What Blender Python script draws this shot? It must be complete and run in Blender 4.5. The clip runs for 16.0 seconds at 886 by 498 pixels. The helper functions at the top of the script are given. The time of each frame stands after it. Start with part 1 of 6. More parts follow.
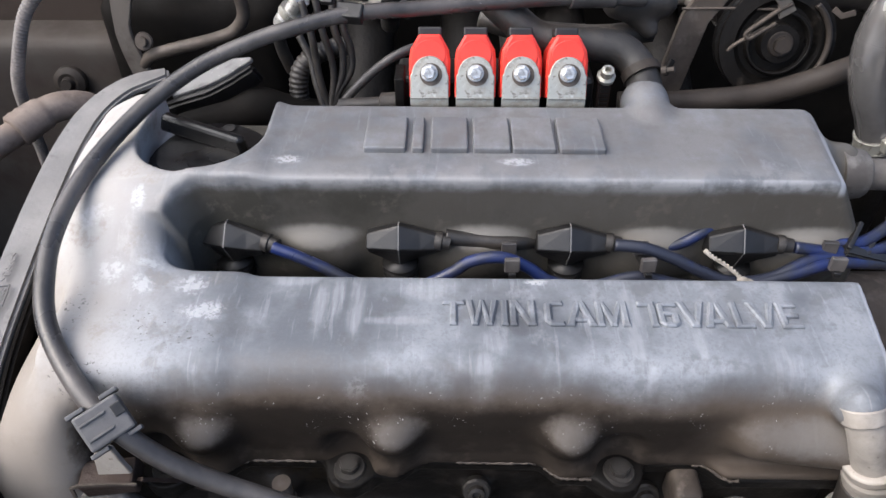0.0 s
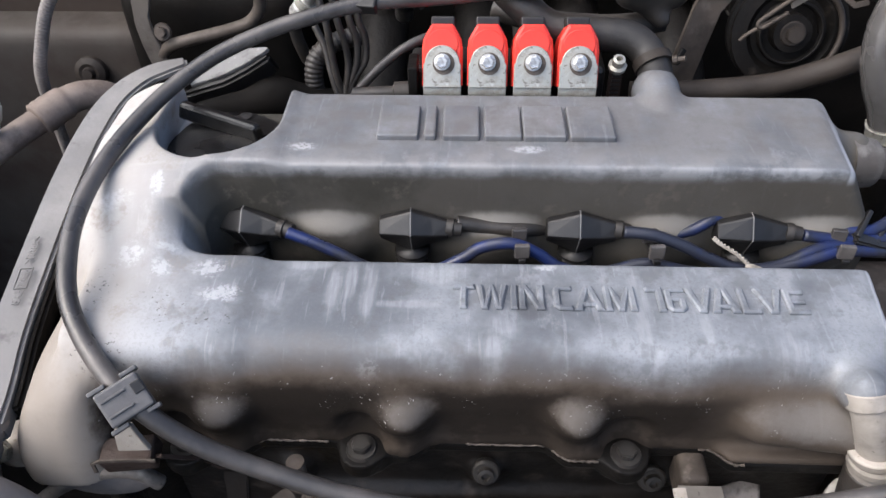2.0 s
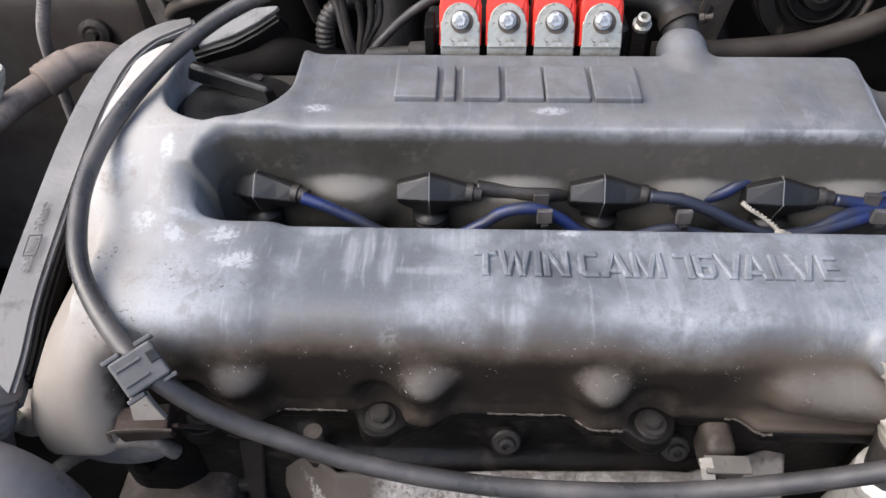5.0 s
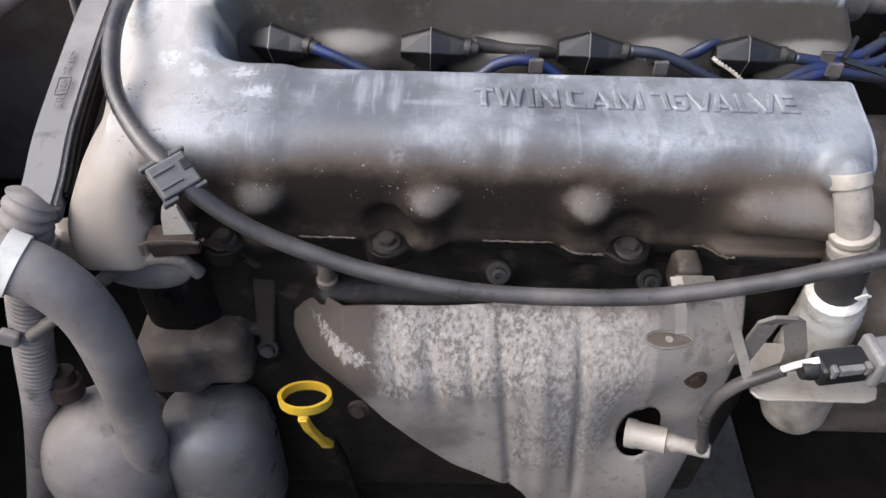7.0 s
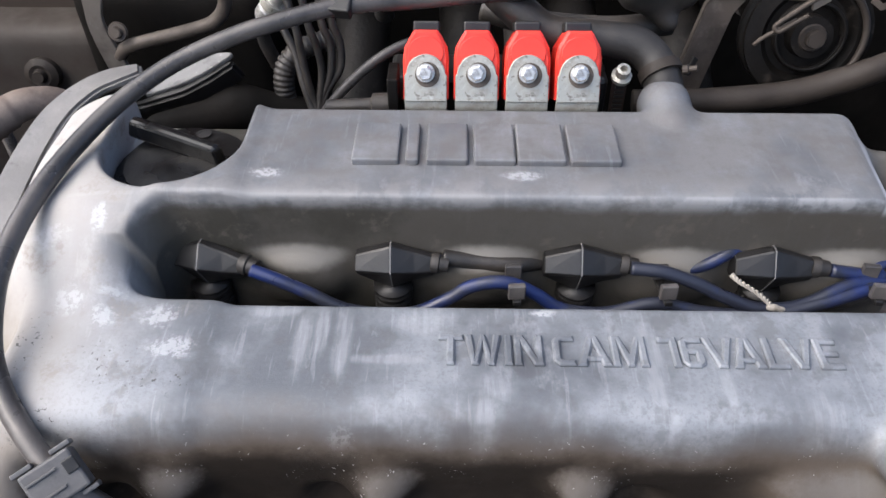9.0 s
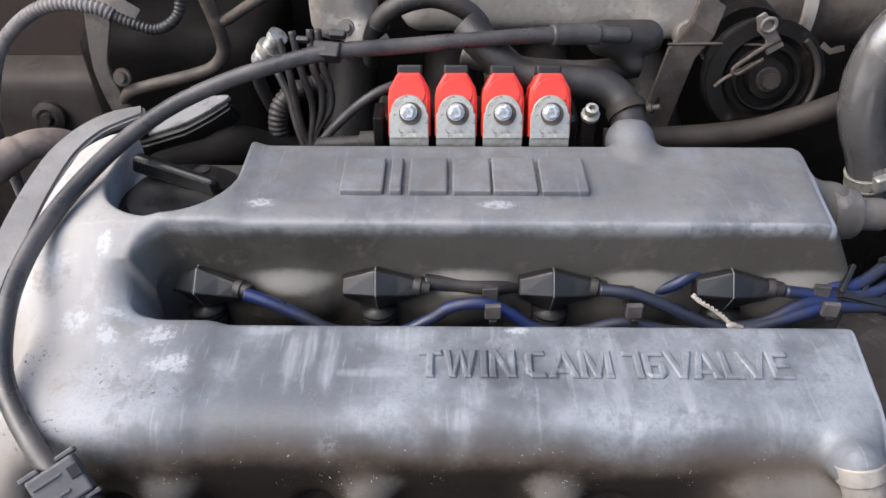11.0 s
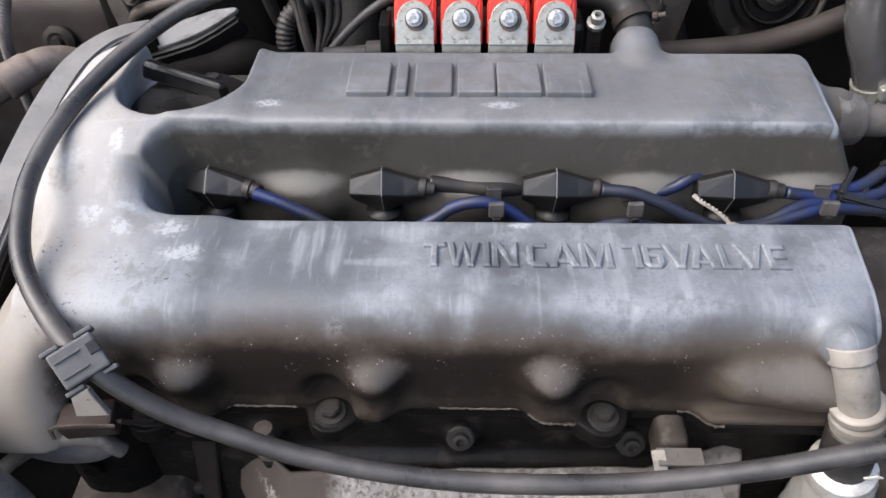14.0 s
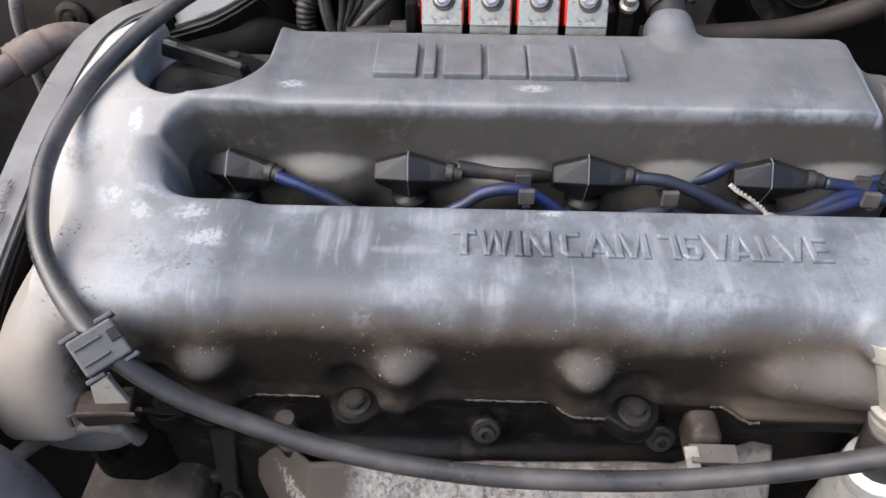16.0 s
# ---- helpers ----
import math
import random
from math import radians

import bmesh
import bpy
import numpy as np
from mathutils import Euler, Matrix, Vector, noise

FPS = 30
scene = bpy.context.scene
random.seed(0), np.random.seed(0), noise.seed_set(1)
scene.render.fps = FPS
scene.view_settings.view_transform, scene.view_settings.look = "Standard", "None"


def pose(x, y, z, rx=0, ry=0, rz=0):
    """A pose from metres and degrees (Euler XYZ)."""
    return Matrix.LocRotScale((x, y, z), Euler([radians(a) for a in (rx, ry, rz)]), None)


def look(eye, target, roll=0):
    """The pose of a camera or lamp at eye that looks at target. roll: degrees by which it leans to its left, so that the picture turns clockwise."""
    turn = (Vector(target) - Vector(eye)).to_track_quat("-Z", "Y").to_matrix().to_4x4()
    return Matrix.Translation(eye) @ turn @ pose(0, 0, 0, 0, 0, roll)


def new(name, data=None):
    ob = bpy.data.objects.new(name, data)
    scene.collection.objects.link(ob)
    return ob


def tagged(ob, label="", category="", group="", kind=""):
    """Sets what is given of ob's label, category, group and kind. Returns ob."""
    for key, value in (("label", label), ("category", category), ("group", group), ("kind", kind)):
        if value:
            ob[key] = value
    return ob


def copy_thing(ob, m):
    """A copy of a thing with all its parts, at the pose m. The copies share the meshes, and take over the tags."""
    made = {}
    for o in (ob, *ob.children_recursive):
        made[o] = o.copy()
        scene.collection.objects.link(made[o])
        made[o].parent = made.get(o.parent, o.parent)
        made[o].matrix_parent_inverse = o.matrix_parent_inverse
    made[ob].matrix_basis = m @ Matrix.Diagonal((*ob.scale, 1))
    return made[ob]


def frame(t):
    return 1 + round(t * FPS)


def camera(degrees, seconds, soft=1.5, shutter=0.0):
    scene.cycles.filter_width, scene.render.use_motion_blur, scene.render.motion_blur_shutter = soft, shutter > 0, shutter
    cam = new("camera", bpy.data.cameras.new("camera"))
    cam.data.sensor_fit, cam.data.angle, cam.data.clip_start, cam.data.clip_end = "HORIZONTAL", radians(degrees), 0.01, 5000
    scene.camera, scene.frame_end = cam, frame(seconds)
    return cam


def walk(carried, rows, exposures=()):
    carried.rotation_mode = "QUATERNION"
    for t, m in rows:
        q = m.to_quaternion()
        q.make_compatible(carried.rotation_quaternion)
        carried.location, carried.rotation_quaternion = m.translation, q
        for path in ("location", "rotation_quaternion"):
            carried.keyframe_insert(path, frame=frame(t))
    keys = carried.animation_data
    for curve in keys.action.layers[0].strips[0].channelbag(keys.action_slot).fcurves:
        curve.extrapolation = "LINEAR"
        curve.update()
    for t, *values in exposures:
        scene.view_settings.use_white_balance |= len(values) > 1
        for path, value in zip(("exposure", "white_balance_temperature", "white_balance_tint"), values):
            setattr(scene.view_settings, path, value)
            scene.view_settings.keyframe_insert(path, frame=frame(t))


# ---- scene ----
cam = camera(62.2, 16.0)
METRES, EYE, TILT, LEAN, TURN = 0.49, 1.10, -42.0, 0.0, 0.8
EXPOSE, KELVIN, TINT = 1.0, 6080, 9
ROWS = [
    (0.0, 0.0, 0.0, 0.0, 0.0, 0.0, -0.0),
    (0.5, -0.011, 0.0055, 0.0006, 0.82, -0.27, -0.93),
    (1.0, -0.0216, -0.003, 0.0057, 2.16, 0.06, -1.02),
    (1.5, -0.0115, -0.0077, -0.0062, 1.6, -0.42, -0.88),
    (2.0, 0.0049, -0.0145, -0.0088, 1.2, -0.5, -0.31),
    (2.5, 0.0096, -0.0251, -0.0277, 0.53, -0.81, -0.12),
    (3.0, 0.0087, -0.0215, -0.0259, 0.89, -0.42, 0.23),
    (3.5, -0.0105, -0.0062, -0.0145, 1.34, -0.62, -0.18),
    (4.0, -0.0077, 0.0084, -0.0081, 1.22, -1.57, 0.23),
    (6.5, -0.0351, -0.0192, -0.0538, 1.28, -4.06, -1.38),
    (7.0, -0.0421, -0.0851, -0.172, -0.55, -4.49, -0.86),
    (7.5, -0.0483, -0.1102, -0.1766, -2.31, -0.35, 0.01),
    (8.0, -0.0259, -0.0452, -0.0796, -4.3, -0.24, 2.06),
    (8.5, -0.0103, 0.0506, 0.0309, -1.92, -0.55, 0.73),
    (9.0, 0.006, 0.085, 0.0485, 0.22, -1.84, -0.07),
    (9.5, 0.0081, 0.062, 0.0358, 0.78, -1.71, -0.24),
    (10.0, 0.0137, 0.0334, 0.0365, -0.28, 1.89, 0.24),
    (12.5, 0.0261, 0.0227, -0.0046, 0.32, 1.2, -0.33),
    (13.0, 0.0306, 0.0051, -0.0322, 0.6, 0.79, -0.8),
    (13.5, 0.037, -0.002, -0.053, 0.74, -0.17, -0.28),
    (14.0, 0.0276, 0.0121, -0.0444, 0.64, -1.19, 0.05),
    (14.5, -0.0008, 0.0485, -0.0261, 1.06, -2.21, -0.41),
    (15.0, -0.0331, 0.0449, -0.0381, 0.88, -3.34, -1.43),
    (15.5, -0.0169, 0.0375, -0.042, 1.13, -2.9, -0.38),
    (16.0, -0.0001, 0.035, -0.042, 0.84, -2.39, -0.71),
]
walk(cam, [(t, pose(0, 0, EYE, TILT, LEAN, TURN) @ pose(METRES * x, METRES * y, METRES * z, 90 + pitch, roll, yaw)) for t, x, y, z, yaw, pitch, roll in ROWS],
     [(t, EXPOSE + e, KELVIN, TINT) for t, e in ((0.0, 0.0), (6.5, 0.0), (7.4, 0.19), (8.5, 0.04), (9.5, -0.05), (12.5, -0.03), (16.0, 0.0))])

# ---- world and light ----
world = bpy.data.worlds.new("sky")
scene.world = world
world.use_nodes = True
wn = world.node_tree
sky = wn.nodes.new("ShaderNodeTexSky")
sky.sky_type = "NISHITA"
sky.sun_disc = False
SUN_EL, SUN_AZ = 50.0, -108.0
sky.sun_elevation, sky.sun_rotation = radians(SUN_EL), radians(SUN_AZ)
sky.air_density, sky.dust_density = 0.8, 5.0
wn.nodes["Background"].inputs["Strength"].default_value = 0.15
wn.links.new(sky.outputs["Color"], wn.nodes["Background"].inputs["Color"])
sun_data = bpy.data.lights.new("sun", "SUN")
sun_data.energy, sun_data.angle, sun_data.color = 1.6, radians(90), (1.0, 0.94, 0.86)
sun = new("sun", sun_data)
SUN_FROM = Vector((math.sin(radians(SUN_AZ)) * math.cos(radians(SUN_EL)), math.cos(radians(SUN_AZ)) * math.cos(radians(SUN_EL)), math.sin(radians(SUN_EL))))
sun.matrix_world = look(SUN_FROM * 4, (0, 0, 0))


# ---- materials ----
def mat(name, base, rough=0.5, metal=0.0, spots=(), bump=0.0, bump_scale=200.0, rough_var=0.15, spec=0.5, coat=0.0, dirt=()):
    """A node material: a base colour, layers of (colour, scale, low, high, strength, stretch) driven by noise, and fine relief."""
    m = bpy.data.materials.new(name)
    m.use_nodes = True
    nt = m.node_tree
    b = nt.nodes["Principled BSDF"]
    co = nt.nodes.new("ShaderNodeTexCoord").outputs["Object"]
    col = nt.nodes.new("ShaderNodeRGB").outputs[0]
    col.default_value = (*base, 1)
    for i, (c, scale, low, high, strength, stretch) in enumerate(spots):
        mp = nt.nodes.new("ShaderNodeMapping")
        mp.inputs["Scale"].default_value = stretch
        mp.inputs["Location"].default_value = (i * 1.7, i * 2.3, i * 0.9)
        nt.links.new(co, mp.inputs["Vector"])
        n = nt.nodes.new("ShaderNodeTexNoise")
        n.inputs["Scale"].default_value, n.inputs["Detail"].default_value = scale, 6
        n.inputs["Roughness"].default_value = 0.62
        nt.links.new(mp.outputs[0], n.inputs["Vector"])
        r = nt.nodes.new("ShaderNodeMapRange")
        for k, v in (("From Min", low), ("From Max", high), ("To Max", strength)):
            r.inputs[k].default_value = v
        nt.links.new(n.outputs["Fac"], r.inputs["Value"])
        mx = nt.nodes.new("ShaderNodeMix")
        mx.data_type = "RGBA"
        nt.links.new(r.outputs[0], mx.inputs["Factor"])
        nt.links.new(col, mx.inputs["A"])
        mx.inputs["B"].default_value = (*c, 1)
        col = mx.outputs["Result"]
    shiny = None
    for i, (c, way, low, high, ragged, scale, strength) in enumerate(dirt):
        dot = nt.nodes.new("ShaderNodeVectorMath")
        dot.operation = "DOT_PRODUCT"
        dot.inputs[1].default_value = way
        nt.links.new(nt.nodes.new("ShaderNodeNewGeometry").outputs["Normal"] if way[1] else co, dot.inputs[0])
        n = nt.nodes.new("ShaderNodeTexNoise")
        n.inputs["Scale"].default_value, n.inputs["Detail"].default_value = scale, 7
        n.inputs["Roughness"].default_value = 0.65
        nt.links.new(co, n.inputs["Vector"])
        ma = nt.nodes.new("ShaderNodeMath")
        ma.operation = "MULTIPLY_ADD"
        ma.inputs[1].default_value = ragged
        nt.links.new(n.outputs["Fac"], ma.inputs[0])
        nt.links.new(dot.outputs["Value"], ma.inputs[2])
        r = nt.nodes.new("ShaderNodeMapRange")
        r.interpolation_type = "SMOOTHSTEP"
        for k, v in (("From Min", low + ragged / 2), ("From Max", high + ragged / 2), ("To Max", strength)):
            r.inputs[k].default_value = v
        nt.links.new(ma.outputs[0], r.inputs["Value"])
        mask = r.outputs[0]
        mx = nt.nodes.new("ShaderNodeMix")
        mx.data_type = "RGBA"
        nt.links.new(mask, mx.inputs["Factor"])
        nt.links.new(col, mx.inputs["A"])
        mx.inputs["B"].default_value = (*c, 1)
        col = mx.outputs["Result"]
        less = nt.nodes.new("ShaderNodeMath")
        less.operation = "MULTIPLY_ADD"
        less.inputs[1].default_value = -metal
        less.inputs[2].default_value = metal
        nt.links.new(mask, less.inputs[0])
        if shiny is None:
            shiny = less.outputs[0]
        else:
            low_of = nt.nodes.new("ShaderNodeMath")
            low_of.operation = "MINIMUM"
            nt.links.new(shiny, low_of.inputs[0])
            nt.links.new(less.outputs[0], low_of.inputs[1])
            shiny = low_of.outputs[0]
    nt.links.new(col, b.inputs["Base Color"])
    b.inputs["Metallic"].default_value = metal
    if shiny is not None:
        nt.links.new(shiny, b.inputs["Metallic"])
    b.inputs["Specular IOR Level"].default_value = spec
    b.inputs["Coat Weight"].default_value = coat
    n = nt.nodes.new("ShaderNodeTexNoise")
    n.inputs["Scale"].default_value, n.inputs["Detail"].default_value = 45, 5
    nt.links.new(co, n.inputs["Vector"])
    r = nt.nodes.new("ShaderNodeMapRange")
    r.inputs["From Min"].default_value, r.inputs["From Max"].default_value = 0.3, 0.7
    r.inputs["To Min"].default_value, r.inputs["To Max"].default_value = max(rough - rough_var, 0.03), min(rough + rough_var, 1)
    nt.links.new(n.outputs["Fac"], r.inputs["Value"])
    nt.links.new(r.outputs[0], b.inputs["Roughness"])
    if bump:
        n = nt.nodes.new("ShaderNodeTexNoise")
        n.inputs["Scale"].default_value, n.inputs["Detail"].default_value = bump_scale, 4
        nt.links.new(co, n.inputs["Vector"])
        bp = nt.nodes.new("ShaderNodeBump")
        bp.inputs["Strength"].default_value, bp.inputs["Distance"].default_value = bump, 0.001
        nt.links.new(n.outputs["Fac"], bp.inputs["Height"])
        nt.links.new(bp.outputs[0], b.inputs["Normal"])
    return m


ONE = (1, 1, 1)
GRIME, DUST = (0.055, 0.042, 0.032), (0.3, 0.27, 0.23)


class Kit:
    """Short names for the nodes of one material."""


def toolkit(name):
    m = bpy.data.materials.new(name)
    m.use_nodes = True
    nt = m.node_tree
    bsdf = nt.nodes["Principled BSDF"]
    co = nt.nodes.new("ShaderNodeTexCoord").outputs["Object"]
    axes = nt.nodes.new("ShaderNodeSeparateXYZ")
    nt.links.new(co, axes.inputs[0])
    X, Y, Z = axes.outputs

    def put(socket, v):
        if isinstance(v, (int, float, tuple)):
            socket.default_value = v
        else:
            nt.links.new(v, socket)

    def op(kind, a, b=0.0, c=0.0):
        n = nt.nodes.new("ShaderNodeMath")
        n.operation = kind
        for k, v in enumerate((a, b, c)):
            put(n.inputs[k], v)
        return n.outputs[0]

    def grain(scale, stretch=(1, 1, 1), detail=6, rough=0.62, shift=0.0):
        mp = nt.nodes.new("ShaderNodeMapping")
        mp.inputs["Scale"].default_value = stretch
        mp.inputs["Location"].default_value = (shift, shift * 1.7, shift * 0.6)
        nt.links.new(co, mp.inputs["Vector"])
        n = nt.nodes.new("ShaderNodeTexNoise")
        n.inputs["Scale"].default_value, n.inputs["Detail"].default_value, n.inputs["Roughness"].default_value = scale, detail, rough
        nt.links.new(mp.outputs[0], n.inputs["Vector"])
        return n.outputs["Fac"]

    def ramp(v, lo, hi, a=0.0, b=1.0):
        n = nt.nodes.new("ShaderNodeMapRange")
        n.interpolation_type = "SMOOTHSTEP"
        for k, w in (("Value", v), ("From Min", lo), ("From Max", hi), ("To Min", a), ("To Max", b)):
            put(n.inputs[k], w)
        return n.outputs[0]

    def times(*masks):
        out = masks[0]
        for k in masks[1:]:
            out = op("MULTIPLY", out, k)
        return out

    def most(masks):
        out = masks[0]
        for k in masks[1:]:
            out = op("MAXIMUM", out, k)
        return out

    def blend(col, c, fac):
        n = nt.nodes.new("ShaderNodeMix")
        n.data_type = "RGBA"
        put(n.inputs["Factor"], fac)
        put(n.inputs["A"], col if not isinstance(col, tuple) else (*col, 1))
        put(n.inputs["B"], (*c, 1))
        return n.outputs["Result"]

    def plot(u, v, x, y, w, h):
        """Distance from a point in two coordinates, 1 on an ellipse of half widths w and h."""
        dx, dy = op("MULTIPLY_ADD", u, 1 / w, -x / w), op("MULTIPLY_ADD", v, 1 / h, -y / h)
        return op("SQRT", op("ADD", op("MULTIPLY", dx, dx), op("MULTIPLY", dy, dy)))

    def relief(height, strength, distance):
        bump = nt.nodes.new("ShaderNodeBump")
        bump.inputs["Strength"].default_value, bump.inputs["Distance"].default_value = strength, distance
        nt.links.new(height, bump.inputs["Height"])
        nt.links.new(bump.outputs[0], bsdf.inputs["Normal"])

    k = Kit()
    k.m, k.X, k.Y, k.Z = m, X, Y, Z
    k.op, k.grain, k.ramp, k.times, k.most, k.blend, k.plot, k.relief = op, grain, ramp, times, most, blend, plot, relief
    k.wire = lambda name, v: put(bsdf.inputs[name], v)
    return k


def cover_material():
    """Weathered cast aluminium: cloudy oxide, chalky flakes, runs from the valley's edge, oily grime on the front face."""
    k = toolkit("cast_aluminium")
    X, Y, Z, op, grain, ramp, times, most, blend, plot = k.X, k.Y, k.Z, k.op, k.grain, k.ramp, k.times, k.most, k.blend, k.plot
    cloud, patch, flake, fine = grain(15), grain(62, shift=3.1), grain(330, detail=9, rough=0.75, shift=1.3), grain(620, detail=3, shift=5.0)
    run = grain(300, (1, 0.10, 0.10), 5, 0.6, 2.2)

    def spot(x, y, w, h, soft=0.25, breakup=0.13, tex=flake, haze=0.2):
        """A patch with a broken edge, seen in plan."""
        near = ramp(op("MULTIPLY_ADD", patch, 0.9, plot(X, Y, x, y, w, h)), 0.85, 1.65, 1.0, 0.0)
        return times(near, ramp(op("MULTIPLY_ADD", near, breakup, tex), 0.60 - soft * 0.1, 0.60 + soft * 0.1, haze))

    col = blend((0.124, 0.133, 0.148), (0.268, 0.283, 0.305), ramp(op("MULTIPLY_ADD", grain(26, (1, 0.5, 0.5), 4, 0.6, 8.0), 0.5, cloud), 0.60, 0.92))
    col = blend(col, (0.125, 0.128, 0.136), ramp(patch, 0.52, 0.64, 0.0, 0.55))
    col = blend(col, (0.34, 0.353, 0.378), ramp(run, 0.57, 0.68, 0.0, 0.32))
    col = blend(col, (0.32, 0.331, 0.354), ramp(grain(34, (1, 0.6, 0.6), 8, 0.7, 7.0), 0.56, 0.66, 0.0, 0.5))
    col = blend(col, (0.155, 0.16, 0.17), times(ramp(fine, 0.48, 0.66), 0.35))
    # the rear bank is duller and browner on top
    rear = ramp(Z, 0.850, 0.858)
    col = blend(col, (0.150, 0.142, 0.138), times(rear, ramp(op("ADD", cloud, op("MULTIPLY", patch, 0.6)), 0.66, 0.90, 0.18, 0.72)))
    col = blend(col, (0.34, 0.34, 0.345), times(rear, ramp(Y, 0.342, 0.325), ramp(patch, 0.44, 0.60, 0.05, 0.35)))
    # the dusty end by the conduit, painted paler still for light from the left
    west = op("MULTIPLY_ADD", cloud, 0.05, X)
    col = blend(col, (0.52, 0.490, 0.455), ramp(west, -0.092, -0.180, 0.0, 0.62))
    col = blend(col, (0.27, 0.245, 0.215), times(ramp(west, -0.080, -0.150), ramp(patch, 0.50, 0.64, 0.0, 0.6), ramp(flake, 0.40, 0.58)))
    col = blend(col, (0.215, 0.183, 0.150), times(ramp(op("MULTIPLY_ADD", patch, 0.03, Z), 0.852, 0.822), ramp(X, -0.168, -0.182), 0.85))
    # white flakes and runs
    chalk = [spot(*v) for v in ((-0.123, 0.2520, 0.0135, 0.0080), (-0.134, 0.2700, 0.0110, 0.0090, 0.5), (-0.159, 0.2680, 0.0085, 0.0065), (-0.177, 0.2745, 0.0100, 0.0070),
                                (-0.192, 0.3020, 0.0130, 0.0070), (-0.167, 0.3080, 0.0045, 0.0080), (-0.158, 0.2790, 0.0080, 0.0030), (-0.060, 0.2085, 0.0100, 0.0050), (-0.044, 0.2105, 0.0085, 0.0075),
                                (0.045, 0.2760, 0.0075, 0.0030), (-0.092, 0.3370, 0.0100, 0.0050, 0.5), (0.036, 0.3360, 0.0110, 0.0045, 0.6))]
    drips = [spot(*v, 0.8, 0.14, run, 0.5) for v in ((-0.066, 0.2580, 0.0050, 0.0230), (-0.058, 0.2640, 0.0040, 0.0170), (-0.0475, 0.2560, 0.0048, 0.0270), (-0.081, 0.2765, 0.0170, 0.0060), (-0.010, 0.2690, 0.0150, 0.0085),
                                                (0.0165, 0.2190, 0.0058, 0.0200), (0.021, 0.2340, 0.0085, 0.0080), (0.0905, 0.2470, 0.0060, 0.0360), (0.0965, 0.2180, 0.0040, 0.0100), (0.1215, 0.2340, 0.0035, 0.0150), (0.158, 0.2200, 0.0080, 0.0150), (-0.028, 0.2480, 0.0200, 0.0035))]
    oil = [spot(*v, 1.2, 0.30, patch, 0.0) for v in ((-0.034, 0.2120, 0.0180, 0.0070), (0.034, 0.2150, 0.0130, 0.0120), (0.007, 0.2120, 0.0060, 0.0100), (0.062, 0.2110, 0.0200, 0.0060), (0.135, 0.2140, 0.0180, 0.0080), (-0.083, 0.2120, 0.0140, 0.0060), (0.036, 0.2450, 0.0100, 0.0080))]
    col = blend(col, (0.085, 0.088, 0.096), times(most(oil), 0.62))
    col = blend(col, (0.45, 0.465, 0.49), times(most(drips), 0.32))
    col = blend(col, (0.62, 0.63, 0.65), times(most(chalk), 0.40))
    # dark corrosion pits
    pits = times(most([spot(-0.126, 0.2340, 0.022, 0.010, 0.5), spot(-0.150, 0.2450, 0.024, 0.014, 0.5), spot(-0.176, 0.2160, 0.020, 0.012, 0.5), spot(-0.19, 0.252, 0.012, 0.02, 0.5)]), ramp(grain(430, detail=2, shift=9.0), 0.63, 0.68))
    col = blend(col, (0.075, 0.07, 0.066), times(pits, 0.85))
    # olive film on the face of the rear bank, darkened more towards the oil cap
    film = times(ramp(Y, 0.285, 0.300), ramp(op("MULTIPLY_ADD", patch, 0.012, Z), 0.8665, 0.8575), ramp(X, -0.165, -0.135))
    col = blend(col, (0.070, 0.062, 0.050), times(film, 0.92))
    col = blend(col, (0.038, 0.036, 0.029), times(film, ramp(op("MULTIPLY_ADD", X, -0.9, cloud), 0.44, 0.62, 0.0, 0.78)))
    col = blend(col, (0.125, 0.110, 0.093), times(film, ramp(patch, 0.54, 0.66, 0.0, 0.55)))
    # the domes of that face get paler tops
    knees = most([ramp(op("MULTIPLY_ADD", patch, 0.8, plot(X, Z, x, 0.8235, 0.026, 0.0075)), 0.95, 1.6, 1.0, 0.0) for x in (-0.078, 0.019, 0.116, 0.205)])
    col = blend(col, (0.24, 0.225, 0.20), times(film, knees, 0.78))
    # oily grime on the front face, deepening towards its foot, rubbed thin on the bosses
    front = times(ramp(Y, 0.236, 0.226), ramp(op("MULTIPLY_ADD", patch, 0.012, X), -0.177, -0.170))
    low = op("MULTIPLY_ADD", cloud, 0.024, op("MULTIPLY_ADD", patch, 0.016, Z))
    # paler boss tops: grime rubbed off, and the skylight on them painted in
    boss_tops = []
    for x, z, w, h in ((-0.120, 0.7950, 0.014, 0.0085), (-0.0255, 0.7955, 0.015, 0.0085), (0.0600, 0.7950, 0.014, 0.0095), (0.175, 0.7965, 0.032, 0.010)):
        boss_tops.append(ramp(op("MULTIPLY_ADD", patch, 0.9, op("MULTIPLY_ADD", flake, 0.5, plot(X, Z, x, z, w, h))), 1.05, 1.9, 1.0, 0.0))
    rubbed = op("SUBTRACT", 1.0, op("MULTIPLY", most(boss_tops), 0.62))
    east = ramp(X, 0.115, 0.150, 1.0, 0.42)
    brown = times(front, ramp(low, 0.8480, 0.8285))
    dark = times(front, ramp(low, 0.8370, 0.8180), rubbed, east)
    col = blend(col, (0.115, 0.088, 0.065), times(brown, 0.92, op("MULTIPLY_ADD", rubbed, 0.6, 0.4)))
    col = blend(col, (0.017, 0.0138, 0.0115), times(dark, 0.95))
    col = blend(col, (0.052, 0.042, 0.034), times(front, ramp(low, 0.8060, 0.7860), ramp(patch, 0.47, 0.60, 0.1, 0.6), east))
